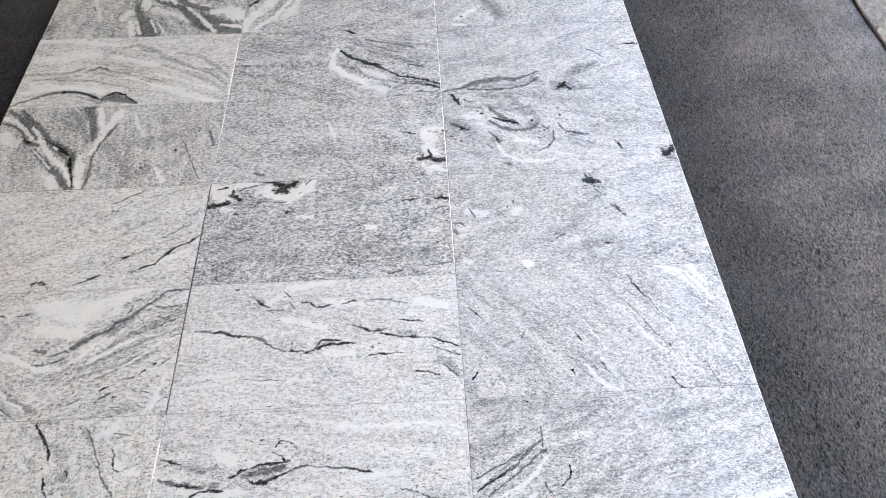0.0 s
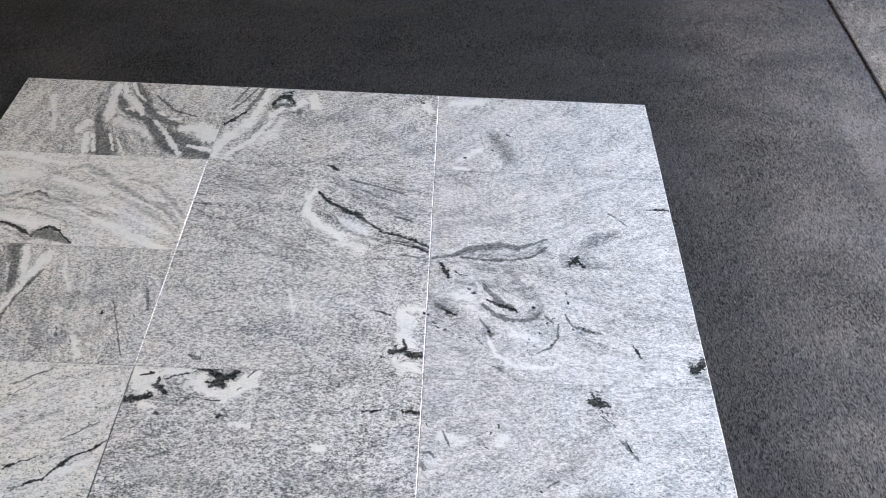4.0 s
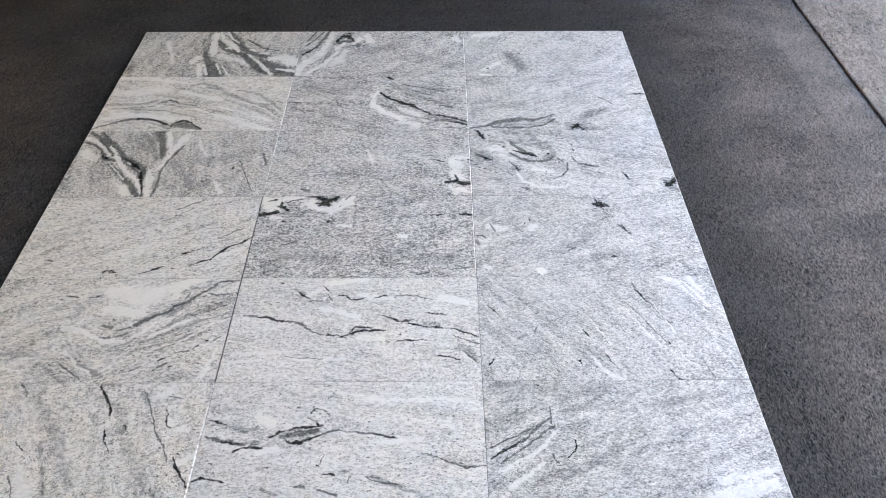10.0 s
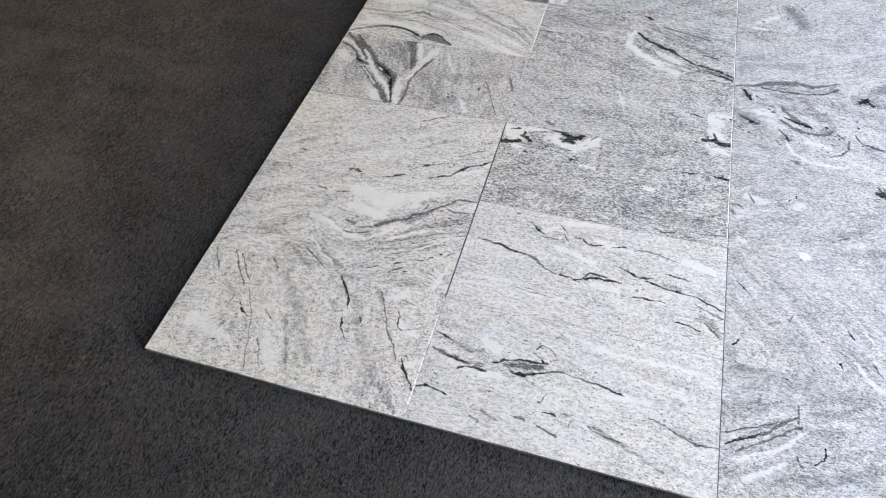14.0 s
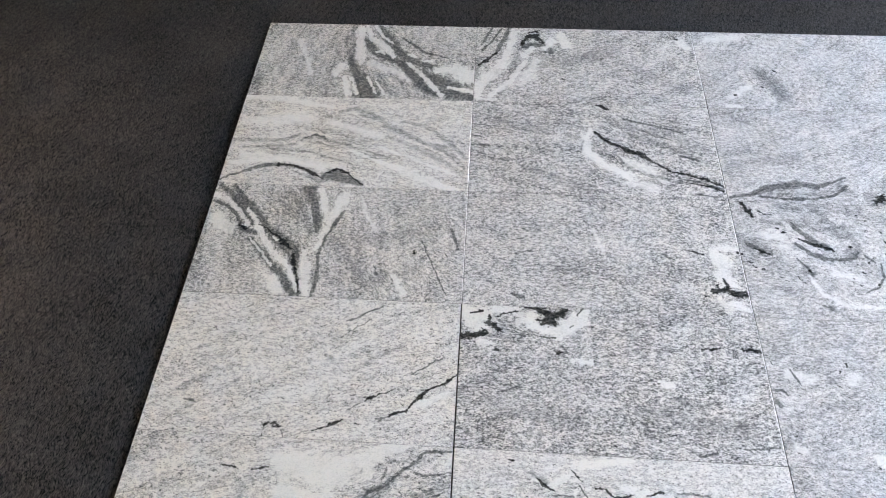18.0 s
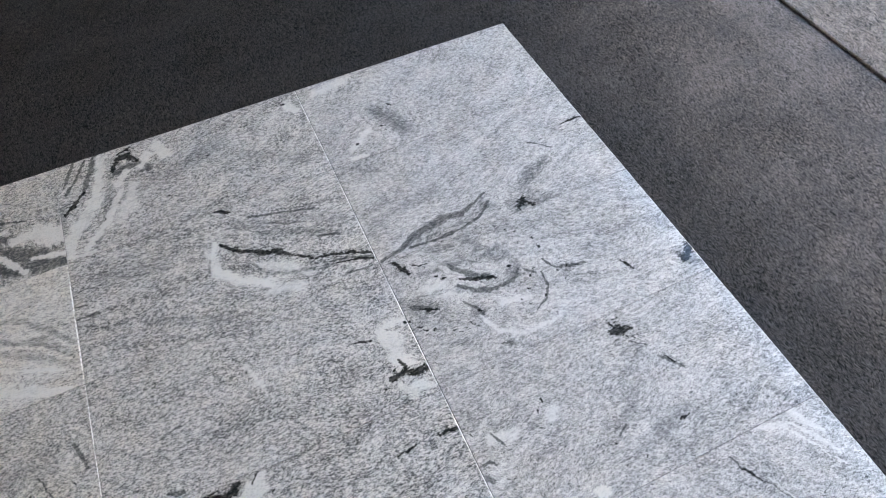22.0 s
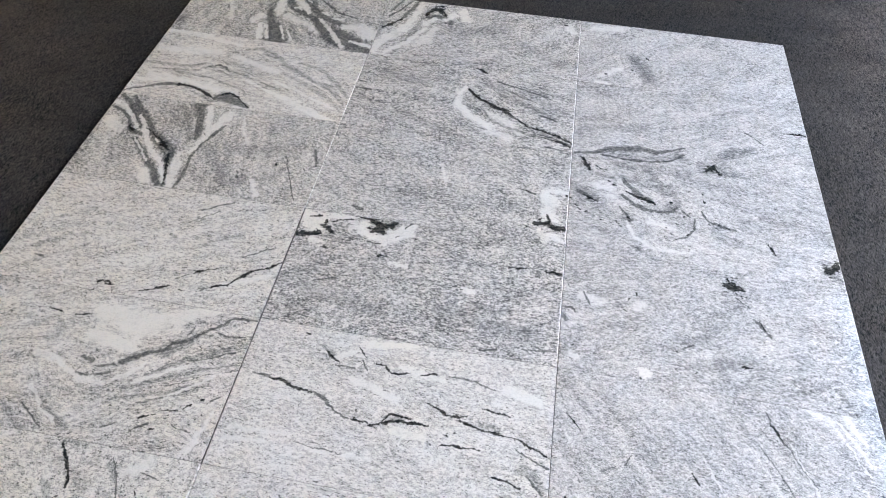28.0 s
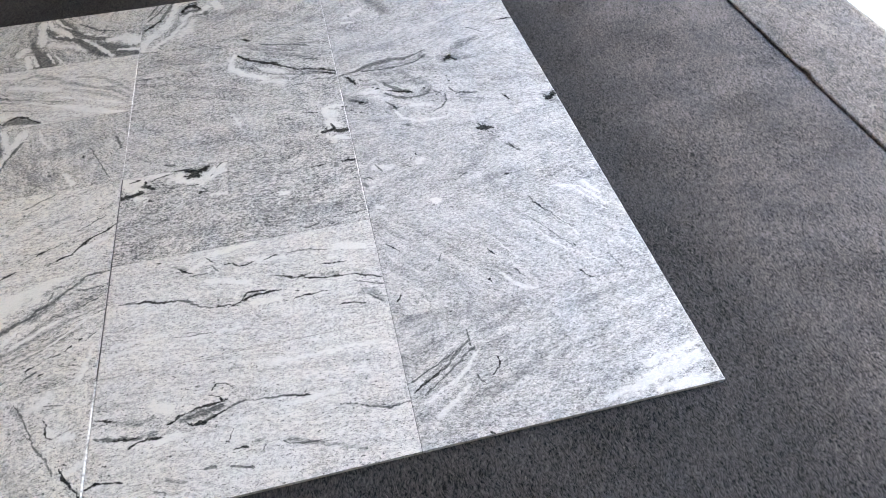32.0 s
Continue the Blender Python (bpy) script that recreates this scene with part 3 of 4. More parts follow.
stone_tile(
    0, 3, "cream white granite tile with short black veins", 0.7, 22, 0.8, 0.06, 0.58, -0.3, 0.5,
    ("D", [(241, 19, 2.1), (250, 26, 2.4), (268, 22, 2)]),
    ("D", [(268, 22, 0.9), (274, 22, 1.1)]),
    ("D", [(239, 1, 1.5), (240, 7, 1)]),
    ("K", [(276, 14, 1.2), (284, -6, 1.2)]),
    ("D", [(353, 22, 1.2), (372, 32, 2.5), (393, 41, 1.2)]),
    ("D", [(336, 14, 0.9), (355, 22, 1.2)]),
    ("D", [(431, 80, 1.6), (438, 85, 2.8), (463, 95, 1.2), (485, 106, 1)]),
    ("D", [(480, 55, 1.9), (495, 61, 1.8), (510, 62, 1.6), (523, 80, 2), (540, 98, 3), (555, 112, 2.6), (580, 121, 1.6), (596, 135, 2.2), (610, 144, 2.1)]),
    ("D", [(417, 34, 1.2), (423, 35, 1.2)]),
    ("K", [(455, 44, 1.5), (481, 53, 1.5)]),
    ("K", [(400, 60, 1.1), (423, 75, 1.4)]),
    ("D", [(266, 77, 1.1), (271, 76, 1.1)]),
    ("F", [(80, 51, 6), (175, 115, 4)]),
    ("K", [(370, 250, 1.7), (440, 289, 1.9)]),
    ("K", [(364, 215, 1), (420, 258, 1.2)]),
    ("K", [(72, 64, 1.7), (91, 62, 1.7)]),
    ("F", [(59, 86, 7.1), (119, 135, 5.7)]),
    ("S", [(339, 172, 2.9), (351, 166, 2.9)]),
    ("p", [(505, 63, 7.8), (587, 104, 7.8)]),
    ("F", [(55, 166, 4.2), (136, 211, 6)]),
    ("F", [(398, 141, 4.2), (490, 201, 4.2)]),
    ("K", [(516, 138, 1), (579, 181, 1.2)]),
)
stone_tile(
    0, 4, "pale granite tile with swirling grey bands round a white patch", 0.62, 16, 1.3, 0.16, 0.58, -0.3, 0.4,
    ("l", [(285, 263, 17.9), (371, 243, 30.9), (443, 262, 21.1)]),
    ("l", [(297, 205, 13.8), (382, 196, 13.8)]),
    ("l", [(461, 282, 13), (530, 312, 9.8)]),
    ("S", [(367, 151, 4.8), (405, 178, 8.5), (443, 195, 7.5), (458, 217, 7.2), (492, 230, 3.6), (515, 253, 3.6), (545, 277, 3.4)]),
    ("K", [(376, 158, 4.8), (410, 180, 4.4), (446, 197, 2.4), (460, 217, 2.7), (492, 230, 1.9), (515, 253, 1.9), (536, 272, 2.4)]),
    ("K", [(543, 280, 2.4), (558, 294, 2), (584, 295, 2.4), (608, 297, 1.5)]),
    ("S", [(457, 193, 8.5), (476, 208, 6), (491, 222, 5.8)]),
    ("K", [(534, 256, 1), (557, 249, 1.5), (609, 259, 1.2)]),
    ("K", [(481, 240, 1.4), (487, 255, 1.4)]),
    ("K", [(298, 156, 2.7), (320, 152, 3.8)]),
    ("K", [(299, 121, 2.4), (332, 120, 1.9), (365, 135, 2.9)]),
    ("K", [(339, 142, 2), (366, 153, 2.4)]),
    ("L", [(373, 116, 2.5), (401, 136, 4.8), (425, 167, 2.5)]),
    ("L", [(283, 126, 3.6), (311, 111, 6.7), (363, 112, 4.8)]),
    ("L", [(207, 152, 6.5), (263, 138, 6.5), (293, 120, 5)]),
    ("F", [(208, 184, 9), (222, 194, 14.1), (223, 211, 8.5)]),
    ("F", [(171, 211, 11.3), (199, 232, 8)]),
    ("S", [(403, 108, 3.8), (476, 142, 3.4), (538, 174, 2.2), (607, 193, 2)]),
    ("S", [(391, 84, 1.9), (489, 114, 3.4), (559, 155, 2.7)]),
    ("S", [(442, 84, 2.4), (546, 129, 1.9)]),
    ("S", [(436, 143, 2.7), (515, 194, 3.1), (604, 232, 1.4)]),
    ("S", [(453, 161, 2.4), (545, 215, 3.8), (608, 241, 2)]),
    ("K", [(483, 128, 0.7), (555, 165, 0.8), (609, 183, 1)]),
    ("K", [(483, 102, 1), (556, 141, 0.8)]),
    ("K", [(507, 185, 1), (595, 221, 1.2)]),
    ("L", [(493, 106, 2.1), (578, 172, 2.7)]),
    ("L", [(420, 124, 3.8), (511, 176, 1.9)]),
    ("D", [(462, 57, 0.7), (478, 65, 1)]),
    ("D", [(484, 69, 1), (490, 69, 1)]),
    ("D", [(495, 78, 0.7), (524, 84, 1.1)]),
    ("D", [(533, 90, 1.1), (548, 99, 1.1)]),
    ("D", [(560, 111, 1), (565, 115, 1.4)]),
    ("D", [(492, 41, 1.2), (497, 42, 0.7)]),
    ("K", [(403, 28, 1.5), (427, 43, 1.1)]),
    ("K", [(530, 57, 1.2), (566, 49, 1.1)]),
    ("K", [(579, 113, 1.5), (593, 126, 1.1)]),
    ("K", [(457, 32, 1.4), (484, 50, 2.2)]),
    ("L", [(569, -11, 3), (583, 37, 2.7)]),
    ("p", [(561, -5, 2.9), (582, 52, 6.2), (594, 95, 3.7)]),
    ("D", [(237, 243, 1.2), (265, 250, 1.7)]),
    ("D", [(177, 246, 1.2), (205, 245, 1.2)]),
    ("S", [(253, 69, 6.2), (298, 36, 5.8), (337, 20, 6.2)]),
    ("L", [(235, 86, 3), (277, 43, 3.3), (309, 26, 3.6)]),
    ("S", [(206, 38, 4.4), (257, -1, 6.2)]),
    ("L", [(79, 42, 2.4), (147, 32, 2.7)]),
    ("K", [(240, 47, 1.4), (295, 9, 1.4)]),
    ("F", [(90, 83, 12), (191, 71, 7)]),
)
stone_tile(
    0, 5, "pale granite tile with upright dark veins", 0.66, 98, 1.0, 0.08, 0.58, 0.5, 3.0,
    ("D", [(355, 292, 1.4), (376, 268, 2.5), (393, 240, 2.5), (395, 223, 0.9)]),
    ("S", [(354, 295, 3.1), (381, 302, 6.7)]),
    ("D", [(386, 206, 0.5), (391, 209, 0.9)]),
    ("D", [(396, 190, 1.3), (404, 165, 1), (421, 141, 0.6)]),
    ("D", [(436, 177, 1), (442, 187, 0.7), (435, 201, 1.2)]),
    ("S", [(431, 190, 5.1), (442, 198, 5.1)]),
    ("S", [(359, 223, 6.2), (375, 202, 4.4)]),
    ("D", [(437, 307, 0.7), (441, 302, 1.2)]),
    ("S", [(453, 272, 5.8), (472, 251, 3.1)]),
    ("K", [(453, 288, 0.8), (486, 233, 1.2), (511, 179, 1.2), (532, 154, 1.4), (551, 118, 1.6)]),
    ("L", [(534, 209, 6.5), (545, 201, 3.8)]),
    ("D", [(524, 226, 2.1), (524, 200, 1), (538, 192, 0.9)]),
    ("D", [(517, 237, 0.9), (521, 232, 0.9)]),
    ("L", [(554, 187, 5.3), (569, 192, 9.2)]),
    ("L", [(575, 116, 5.3), (606, 133, 7.4)]),
    ("D", [(562, 129, 0.9), (574, 103, 2.1), (592, 81, 1.2), (605, 63, 1.8)]),
    ("S", [(576, 99, 4.8), (601, 69, 4.8)]),
    ("D", [(568, 136, 0.9), (574, 134, 0.9)]),
    ("L", [(586, 90, 3.3), (593, 86, 2.3)]),
    ("S", [(532, 58, 3.7), (556, 31, 5.4), (584, 6, 3.1)]),
    ("S", [(552, 50, 4.1), (577, 15, 5.8)]),
    ("D", [(148, 167, 0.7), (164, 146, 1.8), (182, 137, 0.9)]),
    ("D", [(132, 61, 0.6), (138, 62, 0.9)]),
    ("D", [(217, 164, 0.7), (237, 146, 0.9)]),
    ("K", [(18, 298, 1), (52, 239, 1)]),
    ("K", [(72, 299, 1.6), (102, 254, 1.7), (132, 217, 1.7)]),
    ("K", [(90, 295, 1.8), (116, 258, 1.3), (143, 229, 1.3)]),
    ("K", [(166, 311, 0.9), (197, 272, 0.9)]),
    ("K", [(151, 207, 0.7), (192, 138, 0.7), (217, 69, 1), (235, 16, 1.4)]),
    ("K", [(233, 88, 1), (269, 25, 0.7)]),
    ("S", [(269, 159, 5.8), (296, 106, 4.4), (323, 40, 3.4)]),
    ("F", [(208, 273, 11.3), (301, 168, 19.8), (367, 67, 12)]),
    ("p", [(251, 93, 13.3), (289, 32, 12.4)]),
    ("p", [(59, 102, 17.1), (165, 70, 12.1)]),
    ("F", [(460, 150, 17), (522, 55, 17)]),
    ("F", [(360, 263, 10), (428, 233, 13.9)]),
    ("p", [(486, 265, 11), (519, 290, 13.2)]),
    ("K", [(512, 271, 0.8), (548, 265, 1.2)]),
)
stone_tile(
    1, 0, "grey speckled granite tile with a swirl in one corner", 0.53, 30, 0.7, 0.13, 0.76, 0.3, 2.3,
    ("D", [(56, 194, 2.8), (35, 166, 3.7), (10, 141, 2.8)]),
    ("K", [(96, 305, 5), (75, 242, 6.2), (56, 196, 3.4)]),
    ("K", [(69, 295, 2.9), (43, 240, 2.4), (18, 204, 3.5)]),
    ("K", [(43, 299, 2.9), (26, 254, 3.5), (16, 228, 1.7)]),
    ("S", [(8, 164, 6.8), (4, 129, 6.8), (1, 94, 7.2)]),
    ("D", [(127, 231, 3), (144, 264, 6.8), (169, 269, 8.5), (189, 240, 3.4)]),
    ("K", [(138, 222, 7.3), (164, 233, 9.6), (189, 230, 5.9)]),
    ("D", [(147, 282, 2), (171, 289, 2.5)]),
    ("L", [(106, 285, 11.3), (96, 206, 8.9), (76, 145, 14.7), (40, 97, 14.5), (11, 59, 12.6), (10, 15, 6.5)]),
    ("L", [(159, 218, 7.4), (133, 182, 8.4)]),
    ("L", [(195, 216, 7.7), (212, 251, 11.7)]),
    ("l", [(237, 273, 11.4), (257, 239, 16.1)]),
    ("L", [(140, 164, 4.7), (94, 78, 9.3), (42, 19, 5.5)]),
    ("p", [(169, 163, 14), (135, 91, 19.7)]),
    ("S", [(118, 176, 7.2), (96, 96, 8.2), (70, 32, 5.8)]),
    ("K", [(60, 116, 2.4), (34, 56, 2)]),
    ("D", [(89, 86, 1.9), (93, 90, 2.3)]),
    ("K", [(197, 230, 5.4), (215, 202, 5.8), (192, 203, 2.9)]),
    ("D", [(231, 228, 1.3), (233, 222, 1.5)]),
    ("D", [(347, 182, 1.4), (352, 179, 2)]),
    ("D", [(238, 96, 1.2), (243, 93, 2.1)]),
    ("F", [(142, 138, 11.3), (264, 169, 22.4), (388, 214, 22)]),
    ("F", [(428, 145, 15.6), (560, 63, 24.5)]),
    ("L", [(574, 261, 12.9), (589, 232, 9.1)]),
    ("D", [(562, 270, 3.7), (566, 265, 2.6)]),
    ("S", [(598, 215, 4.1), (593, 174, 4.1)]),
    ("p", [(15, 7, 3.7), (60, 8, 5.3)]),
)
stone_tile(
    1, 1, "grey granite tile with black veins and a cream streak", 0.51, -12, 1.0, 0.13, 0.76, -0.2, 2.4,
    ("D", [(317, 307, 2.4), (334, 300, 4.2), (344, 290, 4.7)]),
    ("D", [(312, 209, 2.1), (330, 186, 5.2), (355, 165, 4.2), (393, 148, 5.6), (424, 133, 3.9), (449, 112, 2.5)]),
    ("D", [(449, 112, 1.2), (485, 85, 3.5)]),
    ("D", [(493, 80, 2.7), (528, 75, 4.5), (571, 60, 2.7), (609, 41, 3.5)]),
    ("D", [(412, 147, 1.1), (418, 146, 1.2)]),
    ("D", [(527, 48, 1.5), (572, 40, 2), (603, 27, 2.8)]),
    ("K", [(537, 15, 2.4), (592, 11, 2.4)]),
    ("K", [(508, 61, 2.4), (551, 53, 2.7), (604, 32, 3.4)]),
    ("S", [(359, 136, 2.4), (387, 88, 3.1), (438, 68, 4.1), (509, 51, 4.8)]),
    ("L", [(290, 144, 6.3), (334, 95, 5.9), (391, 62, 8.4)]),
    ("p", [(287, 190, 11), (289, 138, 10.9), (337, 91, 12.4), (401, 55, 7.7)]),
    ("p", [(376, 119, 7.8), (436, 82, 15.4), (468, 52, 7.8)]),
    ("L", [(304, 216, 4.5), (287, 182, 6.3)]),
    ("p", [(372, 43, 5.5), (442, 30, 13.2)]),
    ("S", [(297, 216, 2.4), (281, 176, 2.7), (275, 143, 2.4)]),
    ("F", [(360, 240, 12.7), (482, 205, 18.4), (579, 161, 22)]),
    ("K", [(434, 214, 2), (465, 196, 2.7), (498, 186, 1.4)]),
    ("K", [(517, 134, 2), (557, 122, 3.8)]),
    ("K", [(387, 255, 2.4), (449, 239, 2.4), (540, 210, 2)]),
    ("S", [(394, 202, 5.1), (485, 163, 9.6), (575, 117, 5.1)]),
    ("F", [(64, 232, 18), (187, 209, 18)]),
    ("F", [(142, 84, 17), (279, 21, 15.6)]),
    ("K", [(-4, 184, 2.4), (26, 180, 2.7)]),
    ("K", [(-3, 153, 2), (44, 148, 2.9)]),
)
stone_tile(
    1, 2, "grey speckled granite tile with a small white patch", 0.52, -15, 0.6, 0.13, 0.76, 0.0, 2.3,
    ("L", [(550, 163, 8.4), (567, 130, 16.8), (560, 95, 13.4), (583, 76, 8.9)]),
    ("L", [(575, 27, 10.4), (603, 12, 5.2)]),
    ("L", [(566, 167, 7.4), (600, 172, 5.9)]),
    ("l", [(546, 35, 6.5), (562, 16, 11.5)]),
    ("D", [(533, 56, 2.9), (561, 60, 6.8), (586, 52, 6.8), (610, 53, 4.1)]),
    ("D", [(561, 89, 2.1), (568, 74, 2.8), (560, 60, 2.8)]),
    ("D", [(602, 159, 2.8), (608, 157, 2.5)]),
    ("D", [(492, 160, 1.1), (530, 152, 1.2)]),
    ("D", [(593, 45, 1.2), (596, 40, 1.6)]),
    ("D", [(512, 40, 1.1), (518, 42, 1.5)]),
    ("D", [(547, 77, 0.9), (543, 72, 1.1)]),
    ("p", [(290, 203, 4), (308, 153, 5.7)]),
    ("K", [(104, 30, 2), (129, 24, 3.4)]),
)
stone_tile(
    1, 3, "grey granite tile with a black and white inclusion", 0.48, 12, 0.5, 0.13, 0.76, 0.3, 1.9,
    ("l", [(1, 288, 17.6), (35, 270, 27.6)]),
    ("L", [(71, 295, 8.9), (116, 297, 8.9)]),
    ("L", [(126, 274, 12.6), (164, 256, 8.9), (207, 246, 15.1), (239, 282, 12.6), (259, 300, 10.1)]),
    ("L", [(213, 256, 11.1), (258, 275, 10.5)]),
    ("L", [(37, 219, 7.4), (72, 215, 4.2)]),
    ("l", [(147, 278, 11.5), (178, 256, 8.1)]),
    ("D", [(124, 305, 2.8), (159, 301, 3.7), (182, 289, 7.9), (203, 289, 7.9), (218, 300, 5.2)]),
    ("D", [(173, 274, 8.9), (194, 269, 4.4)]),
    ("D", [(161, 307, 2.6), (221, 307, 2.6)]),
    ("D", [(0, 229, 5.4), (27, 234, 5.4), (52, 238, 2.6)]),
    ("D", [(50, 264, 3.4), (68, 257, 5.5), (79, 248, 4.1)]),
    ("D", [(59, 279, 2.1), (61, 273, 3)]),
    ("D", [(74, 205, 3), (80, 203, 2.7)]),
    ("D", [(74, 277, 1.5), (89, 288, 1.2), (120, 292, 1.1)]),
    ("D", [(45, 245, 0.9), (42, 250, 0.9)]),
    ("D", [(19, 282, 1.1), (45, 293, 1.7)]),
    ("D", [(227, 260, 1.1), (232, 264, 1.1)]),
    ("D", [(271, 262, 1.2), (276, 264, 1.8)]),
    ("D", [(240, 291, 1.2), (260, 310, 1.1)]),
    ("D", [(200, 204, 2.6), (206, 203, 1.3)]),
    ("D", [(152, 238, 1.1), (195, 233, 0.9)]),
    ("D", [(488, 225, 1.6), (530, 228, 1.2)]),
    ("D", [(570, 225, 1.9), (587, 229, 3.2), (612, 227, 2.9)]),
    ("D", [(396, 171, 1.4), (401, 167, 1.3)]),
    ("D", [(393, 147, 1.1), (398, 147, 1.1)]),
    ("L", [(399, 150, 5.5), (422, 147, 5.5)]),
    ("D", [(407, 45, 1.1), (413, 45, 1)]),
    ("D", [(298, 21, 1.1), (303, 18, 1.1)]),
    ("L", [(227, 186, 5), (268, 187, 3.6)]),
    ("K", [(88, 113, 1.7), (126, 129, 1.1)]),
    ("K", [(537, 26, 1.4), (602, 34, 1.6)]),
    ("K", [(454, 9, 2), (486, 16, 1.9)]),
    ("S", [(434, 115, 4.4), (467, 107, 4.4)]),
    ("F", [(355, 91, 17), (565, 61, 17)]),
    ("F", [(65, 89, 17), (226, 60, 17)]),
)
stone_tile(
    1, 4, "pale granite tile with a long black vein", 0.68, -12, 0.9, 0.08, 0.58, 0.0, 0.6,
    ("K", [(26, 187, 1), (60, 181, 3.4)]),
    ("D", [(61, 179, 1), (87, 179, 3), (115, 170, 2.8), (149, 166, 1.5)]),
    ("K", [(148, 168, 2), (176, 158, 2.9), (202, 137, 1.1), (232, 125, 1.5)]),
    ("D", [(237, 126, 1.1), (268, 126, 1.6)]),
    ("D", [(275, 120, 1.7), (296, 131, 3), (318, 139, 2), (348, 139, 2.5), (380, 140, 1)]),
    ("D", [(295, 134, 1.1), (306, 151, 1.7), (321, 149, 1.7), (348, 146, 0.8)]),
    ("S", [(299, 143, 4.4), (324, 142, 5.4)]),
    ("D", [(284, 118, 1), (290, 116, 0.6)]),
    ("D", [(367, 185, 1), (383, 180, 1.7), (398, 176, 1.6), (409, 166, 2), (433, 167, 2.3), (448, 172, 1)]),
    ("D", [(434, 160, 1.4), (460, 154, 1.7), (485, 150, 1.7), (522, 146, 1.2), (552, 141, 1.2), (584, 129, 2.2), (610, 115, 1.1)]),
    ("D", [(412, 128, 0.7), (418, 127, 0.6)]),
    ("D", [(405, 107, 0.7), (433, 111, 1.7), (482, 112, 0.8)]),
    ("D", [(507, 68, 0.8), (530, 65, 1.6), (562, 57, 1.4)]),
    ("S", [(560, 92, 7.5), (586, 76, 6), (607, 58, 4.1)]),
    ("S", [(471, 159, 3.7), (509, 158, 4.4)]),
    ("K", [(568, 80, 1.4), (602, 52, 1.4)]),
    ("K", [(544, 122, 1), (605, 99, 1.5)]),
    ("D", [(155, 258, 1.1), (166, 247, 2.3), (183, 237, 1.1)]),
    ("S", [(146, 265, 3.4), (172, 251, 3.1)]),
    ("D", [(215, 276, 1.1), (234, 255, 1.1)]),
    ("K", [(177, 230, 1.1), (218, 229, 1.4)]),
    ("K", [(230, 246, 1.5), (241, 231, 1)]),
    ("D", [(256, 247, 0.8), (273, 246, 1.4), (287, 232, 1.4), (305, 231, 1.6), (320, 238, 1.2)]),
    ("D", [(347, 239, 1.4), (379, 246, 1.2)]),
    ("K", [(403, 246, 0.8), (454, 244, 1.5), (495, 232, 1.1)]),
    ("D", [(476, 192, 1.1), (528, 185, 1.2)]),
    ("D", [(283, 194, 0.8), (289, 194, 0.6)]),
    ("L", [(306, 251, 5), (341, 241, 6.5), (394, 234, 4.6)]),
    ("l", [(317, 120, 6.9), (373, 115, 6.9)]),
    ("L", [(517, 239, 10.4), (581, 225, 8.4)]),
    ("l", [(237, 288, 8.1), (326, 297, 5.1)]),
    ("L", [(223, 207, 7.4), (306, 183, 7.4)]),
    ("L", [(173, 242, 4.5), (205, 263, 5.9)]),
    ("p", [(23, 73, 5), (143, 79, 2.9)]),
    ("p", [(20, 52, 4.6), (92, 56, 3.7)]),
    ("p", [(174, 59, 5.7), (293, 60, 3.3)]),
    ("D", [(202, 7, 0.8), (208, 5, 1.1)]),
    ("D", [(104, 289, 1.1), (109, 287, 1.8)]),
    ("K", [(148, 66, 0.7), (234, 60, 1)]),
)
